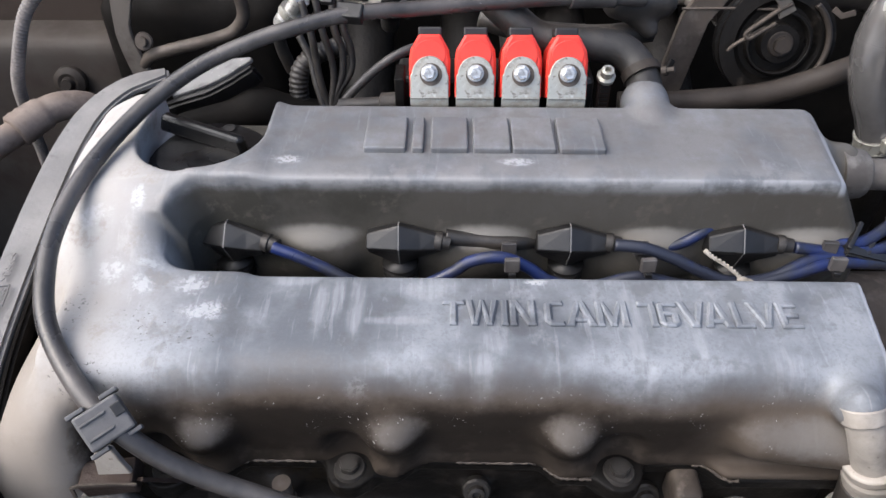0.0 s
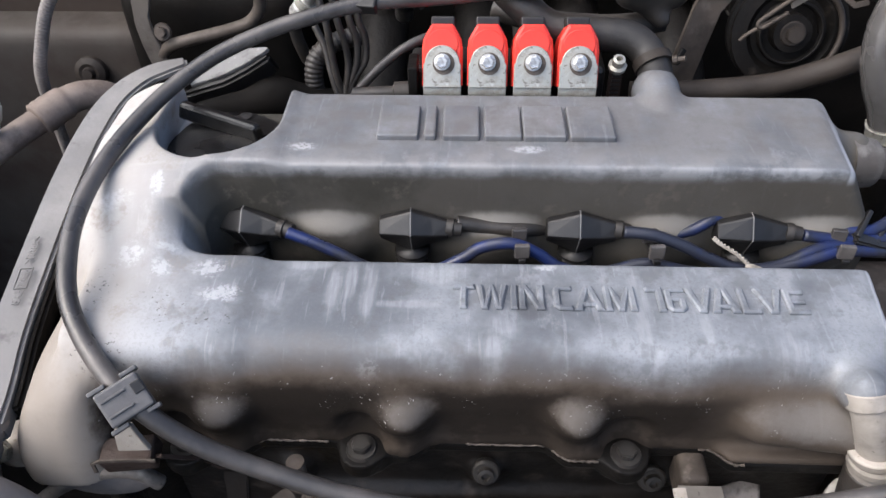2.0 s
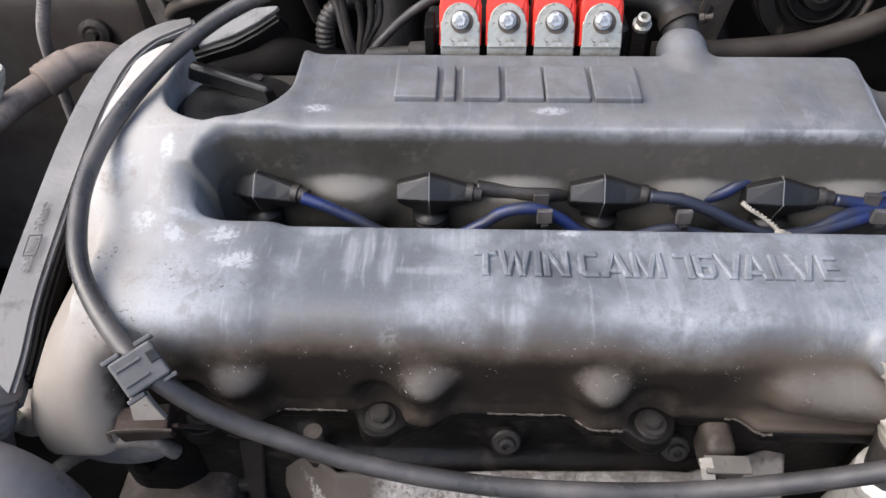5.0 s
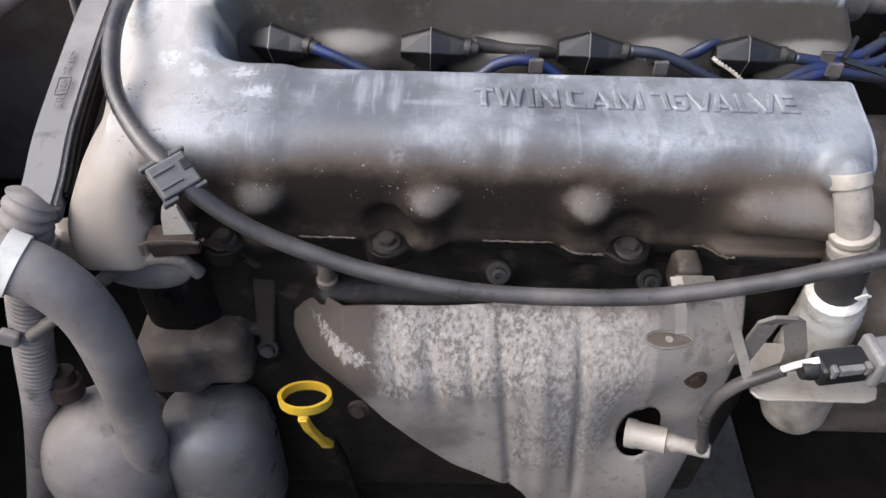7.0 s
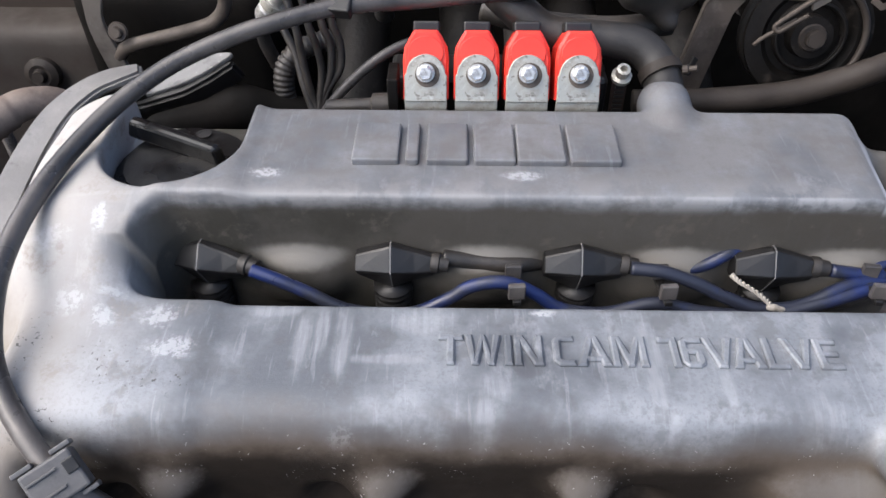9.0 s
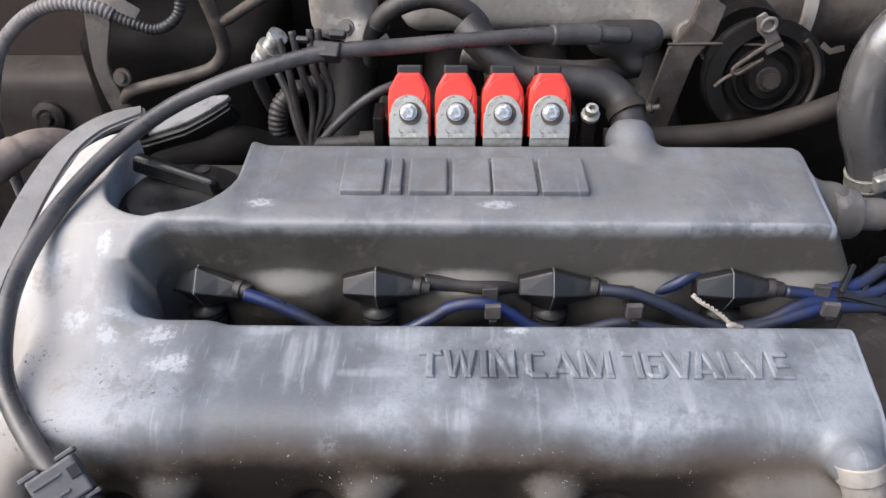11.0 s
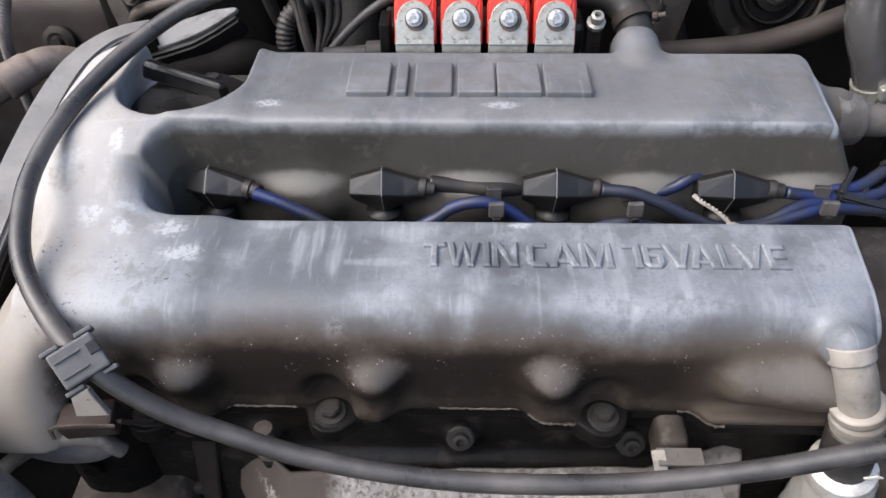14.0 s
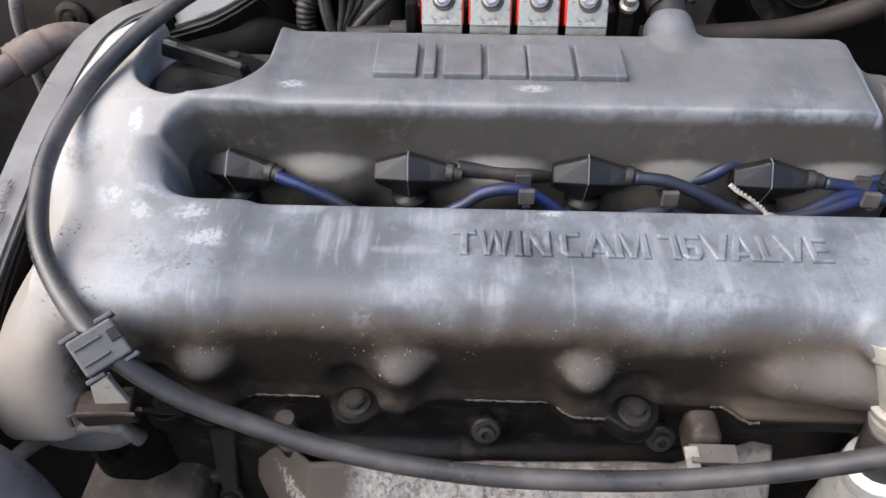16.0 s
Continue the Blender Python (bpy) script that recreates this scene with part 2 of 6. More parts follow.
    # the slope just under the crease is set darker and bluer
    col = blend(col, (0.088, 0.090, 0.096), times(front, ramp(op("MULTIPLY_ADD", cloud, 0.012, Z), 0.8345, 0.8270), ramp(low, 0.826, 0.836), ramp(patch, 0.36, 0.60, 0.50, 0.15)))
    col = blend(col, (0.120, 0.106, 0.091), times(front, most(boss_tops), 0.55))
    # chips of bare metal in the grime
    chips = times(front, ramp(low, 0.8440, 0.8360), ramp(grain(620, detail=3, rough=0.5, shift=4.0), 0.665, 0.70), ramp(patch, 0.50, 0.57), ramp(low, 0.800, 0.815))
    col = blend(col, (0.46, 0.45, 0.44), times(chips, 0.6))
    # edges rubbed bright, with their highlights painted into the colour
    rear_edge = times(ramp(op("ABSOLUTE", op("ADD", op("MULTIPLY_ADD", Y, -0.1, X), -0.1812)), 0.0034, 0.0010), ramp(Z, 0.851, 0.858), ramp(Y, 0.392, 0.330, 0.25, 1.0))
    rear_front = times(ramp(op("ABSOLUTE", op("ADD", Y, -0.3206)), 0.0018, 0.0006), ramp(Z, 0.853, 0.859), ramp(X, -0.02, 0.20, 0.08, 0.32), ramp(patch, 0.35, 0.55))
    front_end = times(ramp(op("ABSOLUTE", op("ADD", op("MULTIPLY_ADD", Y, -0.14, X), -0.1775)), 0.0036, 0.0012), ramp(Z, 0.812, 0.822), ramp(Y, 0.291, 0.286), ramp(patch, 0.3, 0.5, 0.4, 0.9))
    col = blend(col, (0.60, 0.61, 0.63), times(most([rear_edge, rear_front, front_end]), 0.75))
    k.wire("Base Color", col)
    dusty = ramp(west, -0.080, -0.150)
    greasy = most([times(brown, 0.6), dark, times(film, 0.6), times(most(chalk), 0.9), times(dusty, 0.9)])
    k.wire("Metallic", op("MULTIPLY_ADD", greasy, -0.30, 0.30))
    k.wire("Roughness", op("ADD", ramp(patch, 0.3, 0.7, 0.44, 0.64), op("MULTIPLY_ADD", most([dark, dusty]), 0.15, times(flake, 0.06))))
    k.wire("Specular IOR Level", op("MULTIPLY_ADD", dark, -0.20, 0.25))
    height = op("MULTIPLY_ADD", most(chalk), 0.5, op("MULTIPLY_ADD", flake, 0.45, op("MULTIPLY_ADD", fine, 0.35, op("MULTIPLY", pits, -1.0))))
    k.relief(height, 0.42, 0.0006)
    return k.m


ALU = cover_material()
ALU_OLD = mat("dusty_aluminium", (0.34, 0.31, 0.275), 0.6, 0.25,
              [(GRIME, 18, 0.5, 0.68, 0.8, ONE), (DUST, 40, 0.5, 0.65, 0.6, ONE), ((0.1, 0.08, 0.06), 260, 0.64, 0.72, 0.8, ONE)], 0.4, 300)
# Oily metal, taken near black so the colour also carries the shade around it.
ALU_DARK = mat("oily_shaded_metal", (0.0075, 0.0065, 0.0058), 0.55, 0.0,
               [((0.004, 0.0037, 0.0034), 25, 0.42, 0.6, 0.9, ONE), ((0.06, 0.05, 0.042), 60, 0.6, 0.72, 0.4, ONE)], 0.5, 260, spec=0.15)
CAST_PALE = mat("dusty_pale_casting", (0.32, 0.295, 0.262), 0.65, 0.1,
                [((0.24, 0.215, 0.19), 18, 0.45, 0.62, 0.8, ONE), ((0.52, 0.49, 0.44), 50, 0.55, 0.68, 0.6, ONE), ((0.09, 0.075, 0.06), 200, 0.62, 0.7, 0.7, ONE)], 0.6, 220)
CAST_GREY = mat("grimy_grey_casting", (0.15, 0.137, 0.124), 0.62, 0.15,
                [((0.07, 0.06, 0.052), 16, 0.46, 0.64, 0.8, ONE), ((0.26, 0.245, 0.225), 45, 0.55, 0.68, 0.6, ONE), ((0.03, 0.026, 0.022), 210, 0.62, 0.7, 0.7, ONE)], 0.5, 260)
DARK_BROWN = mat("grimy_brown_hose", (0.020, 0.0155, 0.0125), 0.65, 0.0, [((0.042, 0.034, 0.028), 22, 0.42, 0.66, 0.8, ONE), ((0.02, 0.017, 0.015), 50, 0.55, 0.68, 0.7, ONE)], 0.3, 260, spec=0.35)
CANISTER = mat("grey_enamel", (0.15, 0.146, 0.145), 0.36, 0.2, [((0.06, 0.056, 0.054), 20, 0.45, 0.64, 0.7, ONE), ((0.22, 0.21, 0.205), 60, 0.5, 0.7, 0.5, ONE)], 0.15, 220)
OLD_STEEL = mat("grimy_brown_steel", (0.095, 0.077, 0.063), 0.65, 0.15, [((0.032, 0.025, 0.02), 26, 0.42, 0.62, 0.85, ONE), ((0.17, 0.142, 0.12), 60, 0.57, 0.7, 0.6, ONE)], 0.4, 260)
CASE_BOLT = mat("oily_bolt_steel", (0.034, 0.031, 0.028), 0.5, 0.2, [((0.025, 0.021, 0.018), 120, 0.45, 0.62, 0.85, ONE)], 0.3, 300)
# Oily brown casting with the shade under the cover put into its colour.
HEAD = mat("oily_brown_shaded", (0.011, 0.0088, 0.0074), 0.5, 0.0, [((0.006, 0.0052, 0.0045), 30, 0.42, 0.58, 0.9, ONE), ((0.05, 0.04, 0.033), 55, 0.56, 0.7, 0.6, ONE)], 0.5, 240, spec=0.3)
CAP_BLACK = mat("oily_black_plastic", (0.0045, 0.0045, 0.005), 0.30, 0.0, [((0.010, 0.0097, 0.0095), 45, 0.5, 0.7, 0.6, ONE)], 0.15, 350)
LEAF_END = mat("scuffed_glossy_plastic", (0.006, 0.006, 0.0065), 0.42, 0.0, [((0.06, 0.058, 0.058), 90, 0.58, 0.68, 0.6, ONE)], 0.1, 200)
LEAF_TOP = mat("worn_grey_plastic", (0.15, 0.148, 0.146), 0.45, 0.0, [((0.05, 0.049, 0.05), 60, 0.5, 0.62, 0.7, ONE), ((0.30, 0.295, 0.29), 240, 0.6, 0.68, 0.7, ONE)], 0.2, 240)
GLOSSY = mat("glossy_dark_hose", (0.22, 0.212, 0.207), 0.17, 0.6, coat=0.8, spots=[((0.14, 0.13, 0.125), 30, 0.5, 0.68, 0.6, ONE)], bump=0.1, bump_scale=200)


def shield_material():
    """Dull pressed steel whose pale coating flakes off over the upper ribs, rust brown where it is bare."""
    k = toolkit("flaking_heat_shield")
    X, Z, op, grain, ramp, times, most, blend, plot = k.X, k.Z, k.op, k.grain, k.ramp, k.times, k.most, k.blend, k.plot
    cloud, patch, flake, fine = grain(17), grain(70, (1, 1, 0.7), shift=2.0), grain(340, (1, 1, 0.45), 8, 0.7, 4.0), grain(520, detail=4, shift=6.0)
    col = blend((0.150, 0.134, 0.120), (0.235, 0.213, 0.193), ramp(cloud, 0.40, 0.60))
    col = blend(col, (0.34, 0.31, 0.283), times(ramp(op("MULTIPLY_ADD", cloud, 0.08, op("MULTIPLY_ADD", Z, -0.35, X)), -0.185, -0.140), 0.75))
    col = blend(col, (0.135, 0.118, 0.104), times(ramp(patch, 0.53, 0.66), 0.55))
    # the coated field: over the ribs, and a slanting tongue towards the bare corner
    ragged = op("MULTIPLY_ADD", patch, 0.030, Z)
    wide = times(ramp(ragged, 0.650, 0.662), ramp(op("MULTIPLY_ADD", patch, 0.02, X), -0.056, -0.048), ramp(X, 0.125, 0.100))
    deep = times(ramp(ragged, 0.535, 0.565), ramp(op("MULTIPLY_ADD", patch, 0.02, X), 0.040, 0.050), ramp(X, 0.112, 0.098))
    field = most([wide, deep])
    tongue = ramp(op("MULTIPLY_ADD", flake, 1.8, plot(X, op("MULTIPLY_ADD", X, 0.35, Z), -0.083, 0.6470, 0.026, 0.0085)), 1.35, 1.75, 1.0, 0.0)
    coat = most([field, tongue])
    shown = ramp(op("MULTIPLY_ADD", patch, 0.35, flake), 0.775, 0.68)
    col = blend(col, (0.165, 0.144, 0.126), times(coat, 0.65))
    col = blend(col, (0.315, 0.290, 0.265), times(coat, shown, 0.9))
    col = blend(col, (0.44, 0.415, 0.385), times(coat, shown, ramp(flake, 0.46, 0.40), 0.6))
    # bare brown corner and darker brown upper edge
    bare = times(ramp(op("MULTIPLY_ADD", cloud, 0.03, X), -0.035, -0.050), ramp(op("MULTIPLY_ADD", patch, 0.03, Z), 0.640, 0.672), op("SUBTRACT", 1.0, tongue))
    col = blend(col, (0.070, 0.056, 0.046), times(bare, 0.88))
    col = blend(col, (0.07, 0.058, 0.05), times(ramp(op("MULTIPLY_ADD", patch, 0.022, Z), 0.712, 0.722), 0.75))
    col = blend(col, (0.09, 0.075, 0.064), times(ramp(fine, 0.62, 0.68), 0.7))
    k.wire("Base Color", col)
    k.wire("Metallic", 0.08)
    k.wire("Roughness", 0.68)
    k.wire("Specular IOR Level", 0.3)
    k.relief(op("MULTIPLY_ADD", times(coat, shown), 1.0, op("MULTIPLY", fine, 0.6)), 0.5, 0.0006)
    return k.m


SHIELD = shield_material()
STEEL = mat("zinc_plated_steel", (0.39, 0.385, 0.345), 0.42, 0.5,
            [((0.27, 0.25, 0.21), 90, 0.46, 0.62, 0.8, ONE), ((0.12, 0.1, 0.08), 300, 0.58, 0.66, 0.75, ONE), ((0.55, 0.55, 0.52), 210, 0.6, 0.68, 0.6, ONE)], 0.3, 350)
BRIGHT = mat("bright_bolt_steel", (0.66, 0.65, 0.62), 0.32, 0.8, [((0.2, 0.18, 0.155), 260, 0.5, 0.66, 0.8, ONE)], 0.2, 500)
RUST = mat("rusty_steel", (0.030, 0.018, 0.0135), 0.7, 0.2, [((0.062, 0.045, 0.036), 60, 0.5, 0.65, 0.7, ONE)], 0.6, 300)
BLACK = mat("black_plastic", (0.012, 0.0115, 0.0115), 0.42, 0.0, [((0.028, 0.0255, 0.0235), 35, 0.5, 0.72, 0.6, ONE)], 0.15, 350)
RUBBER = mat("weathered_rubber", (0.019, 0.0175, 0.0165), 0.5, 0.0,
             [((0.07, 0.058, 0.048), 30, 0.45, 0.7, 0.7, ONE), ((0.22, 0.21, 0.2), 330, 0.68, 0.74, 0.7, ONE)], 0.25, 420)
CONDUIT = mat("dusty_split_conduit", (0.036, 0.034, 0.034), 0.36, 0.0,
              [((0.105, 0.095, 0.089), 22, 0.42, 0.66, 0.8, ONE), ((0.3, 0.29, 0.28), 260, 0.68, 0.75, 0.6, ONE)], 0.2, 380)
GREY_HOSE = mat("dusty_grey_hose", (0.135, 0.122, 0.116), 0.6, 0.0,
                [((0.25, 0.225, 0.21), 16, 0.4, 0.65, 0.8, ONE), ((0.05, 0.045, 0.042), 45, 0.58, 0.7, 0.7, ONE)], 0.25, 300)
GREY_PLASTIC = mat("dusty_grey_plastic", (0.14, 0.135, 0.132), 0.48, 0.0,
                   [((0.24, 0.23, 0.22), 18, 0.42, 0.66, 0.8, ONE), ((0.045, 0.042, 0.04), 60, 0.6, 0.72, 0.7, ONE)], 0.15, 400)
SOCKET = mat("grey_moulded_plastic", (0.165, 0.162, 0.16), 0.5, 0.0, [((0.22, 0.215, 0.21), 30, 0.45, 0.65, 0.7, ONE), ((0.12, 0.11, 0.1), 160, 0.6, 0.7, 0.6, ONE)], 0.2, 300)
BROWN_HOSE = mat("dusty_brown_hose", (0.19, 0.15, 0.125), 0.7, 0.0, [((0.36, 0.3, 0.255), 20, 0.42, 0.65, 0.8, ONE), (GRIME, 40, 0.56, 0.7, 0.7, ONE)], 0.3, 260)
CLIP_GREY = mat("worn_grey_nylon", (0.085, 0.083, 0.084), 0.5, 0.0, [((0.15, 0.146, 0.145), 50, 0.45, 0.66, 0.7, ONE), ((0.03, 0.028, 0.027), 90, 0.58, 0.7, 0.7, ONE)], 0.2, 400)
BLUE = mat("blue_silicone_lead", (0.011, 0.021, 0.09), 0.38, 0.0, [((0.02, 0.022, 0.03), 28, 0.38, 0.53, 0.92, ONE)], 0.1, 300)
RED = mat("red_moulded_plastic", (0.72, 0.045, 0.028), 0.42, 0.0, [((0.55, 0.03, 0.02), 60, 0.45, 0.65, 0.6, ONE), ((0.35, 0.09, 0.06), 240, 0.66, 0.74, 0.5, ONE)], 0.15, 300)
YELLOW = mat("yellow_plastic", (0.62, 0.4, 0.03), 0.45, 0.0, [((0.36, 0.24, 0.05), 70, 0.5, 0.68, 0.6, ONE)], 0.15, 300)
WHITE = mat("white_plastic", (0.68, 0.66, 0.6), 0.5, 0.0, [((0.4, 0.37, 0.3), 50, 0.5, 0.68, 0.6, ONE)], 0.15, 300)
WRAP = mat("silvery_foil_tape", (0.66, 0.64, 0.6), 0.4, 0.35, [((0.3, 0.26, 0.2), 60, 0.52, 0.66, 0.7, ONE)], 0.7, 180)
TWINE = mat("dirty_white_twine", (0.3, 0.275, 0.24), 0.85, 0.0, [((0.15, 0.13, 0.1), 300, 0.5, 0.65, 0.7, ONE)])
PAINT = mat("dusty_red_car_paint", (0.055, 0.042, 0.034), 0.65, 0.0, [((0.10, 0.026, 0.020), 5, 0.48, 0.62, 0.75, ONE), ((0.085, 0.068, 0.056), 16, 0.5, 0.68, 0.6, ONE)], 0.2, 150, spec=0.2)
WING = mat("dusty_grey_wing_paint", (0.070, 0.062, 0.054), 0.65, 0.0, [((0.045, 0.034, 0.029), 8, 0.45, 0.62, 0.8, ONE), ((0.085, 0.08, 0.07), 20, 0.55, 0.7, 0.6, ONE)], 0.3, 150, spec=0.2)
# Near black: the shade deep in the bay is put into this colour.
BAY = mat("shade_black_panel", (0.005, 0.0045, 0.004), 0.8, 0.0, [((0.013, 0.011, 0.0095), 9, 0.47, 0.66, 0.7, ONE), ((0.005, 0.0045, 0.004), 30, 0.5, 0.66, 0.8, ONE)], 0.3, 150, spec=0.1)
ASPHALT = mat("bare_ground", (0.06, 0.055, 0.048), 0.9, 0.0, [((0.1, 0.09, 0.075), 5, 0.42, 0.62, 0.8, ONE), ((0.03, 0.028, 0.025), 60, 0.5, 0.65, 0.7, ONE)], 0.8, 60)
BRACKET_TAN = mat("dusty_tan_steel", (0.17, 0.148, 0.126), 0.65, 0.1, [((0.075, 0.062, 0.05), 30, 0.45, 0.64, 0.8, ONE), ((0.27, 0.245, 0.215), 70, 0.57, 0.7, 0.6, ONE)], 0.4, 260)
LEAF = mat("weed_leaves", (0.05, 0.1, 0.028), 0.6, 0.0, [((0.1, 0.14, 0.05), 20, 0.45, 0.65, 0.7, ONE)])


# ---- builders ----
BASE = {}


def mesh_of(verts, faces, smooth=True, name="mesh"):
    me = bpy.data.meshes.new(name)
    me.from_pydata([tuple(v) for v in verts], [], [tuple(f) for f in faces])
    me.update()
    if smooth:
        me.polygons.foreach_set("use_smooth", [True] * len(me.polygons))
    return me


def from_bm(bm, smooth=False, name="mesh"):
    bmesh.ops.recalc_face_normals(bm, faces=bm.faces)
    me = bpy.data.meshes.new(name)
    bm.to_mesh(me)
    bm.free()
    if smooth:
        me.polygons.foreach_set("use_smooth", [True] * len(me.polygons))
    return me


def part(name, me, material, parent, label="", m=None):
    """Links a mesh as one object under a thing or a part; m is its pose within the parent's space."""
    ob = new(name, me)
    if not me.materials:
        me.materials.append(material)
    ob.parent = parent
    ob.matrix_parent_inverse = Matrix.Translation([-c for c in BASE.get(parent.name, (0, 0, 0))])
    if m is not None:
        ob.matrix_basis = m
    if label:
        ob["label"] = label
    return ob


def thing(name, label, category, base=(0, 0, 0), group="", kind=""):
    """An Empty at a thing's base, under which its parts hang; their meshes are given in world places."""
    ob = new(name)
    ob.empty_display_size = 0.01
    ob.location = base
    BASE[ob.name] = base
    return tagged(ob, label, category, group, kind)


def solo(name, me, material, label, category, group="", kind=""):
    """A thing that is one mesh."""
    ob = new(name, me)
    if not me.materials:
        me.materials.append(material)
    return tagged(ob, label, category, group, kind)


def spline(ctrl, n=8):
    C = np.array(ctrl, float)
    u = np.linspace(0, len(C) - 1, (len(C) - 1) * n + 1)
    i = np.minimum(u.astype(int), len(C) - 2)
    f = (u - i)[:, None]
    p0, p1, p2, p3 = C[np.maximum(i - 1, 0)], C[i], C[i + 1], C[np.minimum(i + 2, len(C) - 1)]
    return 0.5 * (2 * p1 + (p2 - p0) * f + (2 * p0 - 5 * p1 + 4 * p2 - p3) * f * f + (3 * p1 - p0 - 3 * p2 + p3) * f ** 3)


def sweep(line, radius, sides=14, flat=1.0, up=(0, 0, 1), wall=0.0):
    """A closed tube along a line; radius: one number or one for each point; flat: its height over its width."""
    line = np.array(line, float)
    rad = np.broadcast_to(np.asarray(radius, float), (len(line),))
    t = np.gradient(line, axis=0)
    t /= np.linalg.norm(t, axis=1)[:, None]
    side = np.cross(t[0], up)
    if np.linalg.norm(side) < 1e-3:
        side = np.cross(t[0], (0, 1, 0.1))
    side /= np.linalg.norm(side)
    verts, faces = [], []
    for k in range(len(line)):
        side = side - t[k] * (side @ t[k])
        side /= np.linalg.norm(side)
        nrm = np.cross(side, t[k])
        for j in range(sides):
            a = 2 * math.pi * j / sides
            verts.append(line[k] + rad[k] * (math.cos(a) * side + flat * math.sin(a) * nrm))
    for k in range(len(line) - 1):
        for j in range(sides):
            a, b = k * sides + j, k * sides + (j + 1) % sides
            faces.append((a, b, b + sides, a + sides))
    faces.append(tuple(range(sides))[::-1])
    faces.append(tuple(range(len(verts) - sides, len(verts))))
    return mesh_of(verts, faces)


def tube(ctrl, radius, n=8, sides=14, **kw):
    return sweep(spline(ctrl, n), radius, sides, **kw)


def corrugated(ctrl, radius, pitch, depth, sides=16):
    """A ribbed tube."""
    line = spline(ctrl, 60)
    d = np.r_[0, np.cumsum(np.linalg.norm(np.diff(line, axis=0), axis=1))]
    s = np.arange(0, d[-1], pitch / 4)
    pts = np.stack([np.interp(s, d, line[:, i]) for i in range(3)], 1)
    return sweep(pts, radius - depth * np.array([0, 0.3, 1, 0.3])[np.arange(len(s)) % 4], sides)


def lathe(profile, m=None, sides=28):
    """A turned body: (radius, height) pairs about z, then posed by m."""
    verts, faces = [], []
    for r, h in profile:
        for j in range(sides):
            a = 2 * math.pi * j / sides
            verts.append(Vector((r * math.cos(a), r * math.sin(a), h)))
    for k in range(len(profile) - 1):
        for j in range(sides):
            a, b = k * sides + j, k * sides + (j + 1) % sides
            faces.append((a, b, b + sides, a + sides))
    faces.append(tuple(range(sides))[::-1])
    faces.append(tuple(range(len(verts) - sides, len(verts))))
    me = mesh_of([m @ v for v in verts] if m else verts, faces)
    me.set_sharp_from_angle(angle=radians(35))
    return me


def block(size, m=None, bevel=0.001, taper=1.0, segments=2):
    """A box with rounded edges about its own middle; taper narrows its top."""
    bm = bmesh.new()
    bmesh.ops.create_cube(bm, size=1)
    for v in bm.verts:
        k = taper if v.co.z > 0 else 1.0
        v.co = Vector((v.co.x * size[0] * k, v.co.y * size[1] * k, v.co.z * size[2]))
    if bevel:
        bmesh.ops.bevel(bm, geom=bm.edges[:], offset=bevel, segments=segments, affect="EDGES", profile=0.5)
    if m:
        bm.transform(m)
    return from_bm(bm)


def plate(outline, thick, m=None, bevel=0.0006):
    """A flat sheet in its own xy plane with a given outline and thickness."""
    bm = bmesh.new()
    f = bm.faces.new([bm.verts.new((x, y, 0)) for x, y in outline])
    ex = bmesh.ops.extrude_face_region(bm, geom=[f])
    for g in ex["geom"]:
        if isinstance(g, bmesh.types.BMVert):
            g.co.z += thick
    bmesh.ops.recalc_face_normals(bm, faces=bm.faces)
    if bevel:
        bmesh.ops.bevel(bm, geom=[e for e in bm.edges if abs(e.verts[0].co.z - e.verts[1].co.z) < 1e-9], offset=bevel, segments=1, affect="EDGES")
    if m:
        bm.transform(m)
    return from_bm(bm)


def strip(line, width, thick, up=(0, 0, 1)):
    """A flat bent strip: width across, thickness along its own normal."""
    line = np.array(line, float)
    t = np.gradient(line, axis=0)
    t /= np.linalg.norm(t, axis=1)[:, None]
    wid = np.broadcast_to(np.asarray(width, float), (len(line),))
    verts, faces = [], []
    for k in range(len(line)):
        s = np.cross(t[k], up)
        s /= np.linalg.norm(s)
        n = np.cross(s, t[k])
        for a, b in ((-1, -1), (1, -1), (1, 1), (-1, 1)):
            verts.append(line[k] + s * a * wid[k] / 2 + n * b * thick / 2)
    for k in range(len(line) - 1):
        for j in range(4):
            a, b = 4 * k + j, 4 * k + (j + 1) % 4
            faces.append((a, b, b + 4, a + 4))
    faces += [(3, 2, 1, 0), tuple(range(len(verts) - 4, len(verts)))]
    bm = bmesh.new()
    me = mesh_of(verts, faces, False)
    bm.from_mesh(me)
    bpy.data.meshes.remove(me)
    bmesh.ops.recalc_face_normals(bm, faces=bm.faces)
    sharp = [e for e in bm.edges if len(e.link_faces) == 2 and e.calc_face_angle(0) > 0.9]
    bmesh.ops.bevel(bm, geom=sharp, offset=thick * 0.14, segments=2, affect="EDGES")
    me = from_bm(bm, True)
    me.set_sharp_from_angle(angle=radians(30))
    return me


def hex_bolt(m, flats=0.010, head=0.006, washer=0.0085):
    """A hexagon head on a round flange, posed by m (z along the bolt)."""
    bm = bmesh.new()
    bmesh.ops.create_cone(bm, cap_ends=True, segments=6, radius1=flats / 1.732, radius2=flats / 1.732, depth=head, matrix=pose(0, 0, 0.0015 + head / 2))
    bmesh.ops.bevel(bm, geom=bm.edges[:], offset=0.0007, segments=2, affect="EDGES")
    bmesh.ops.create_cone(bm, cap_ends=True, segments=20, radius1=washer, radius2=washer * 0.9, depth=0.002, matrix=pose(0, 0, 0.001))
    bm.transform(m)
    return from_bm(bm)


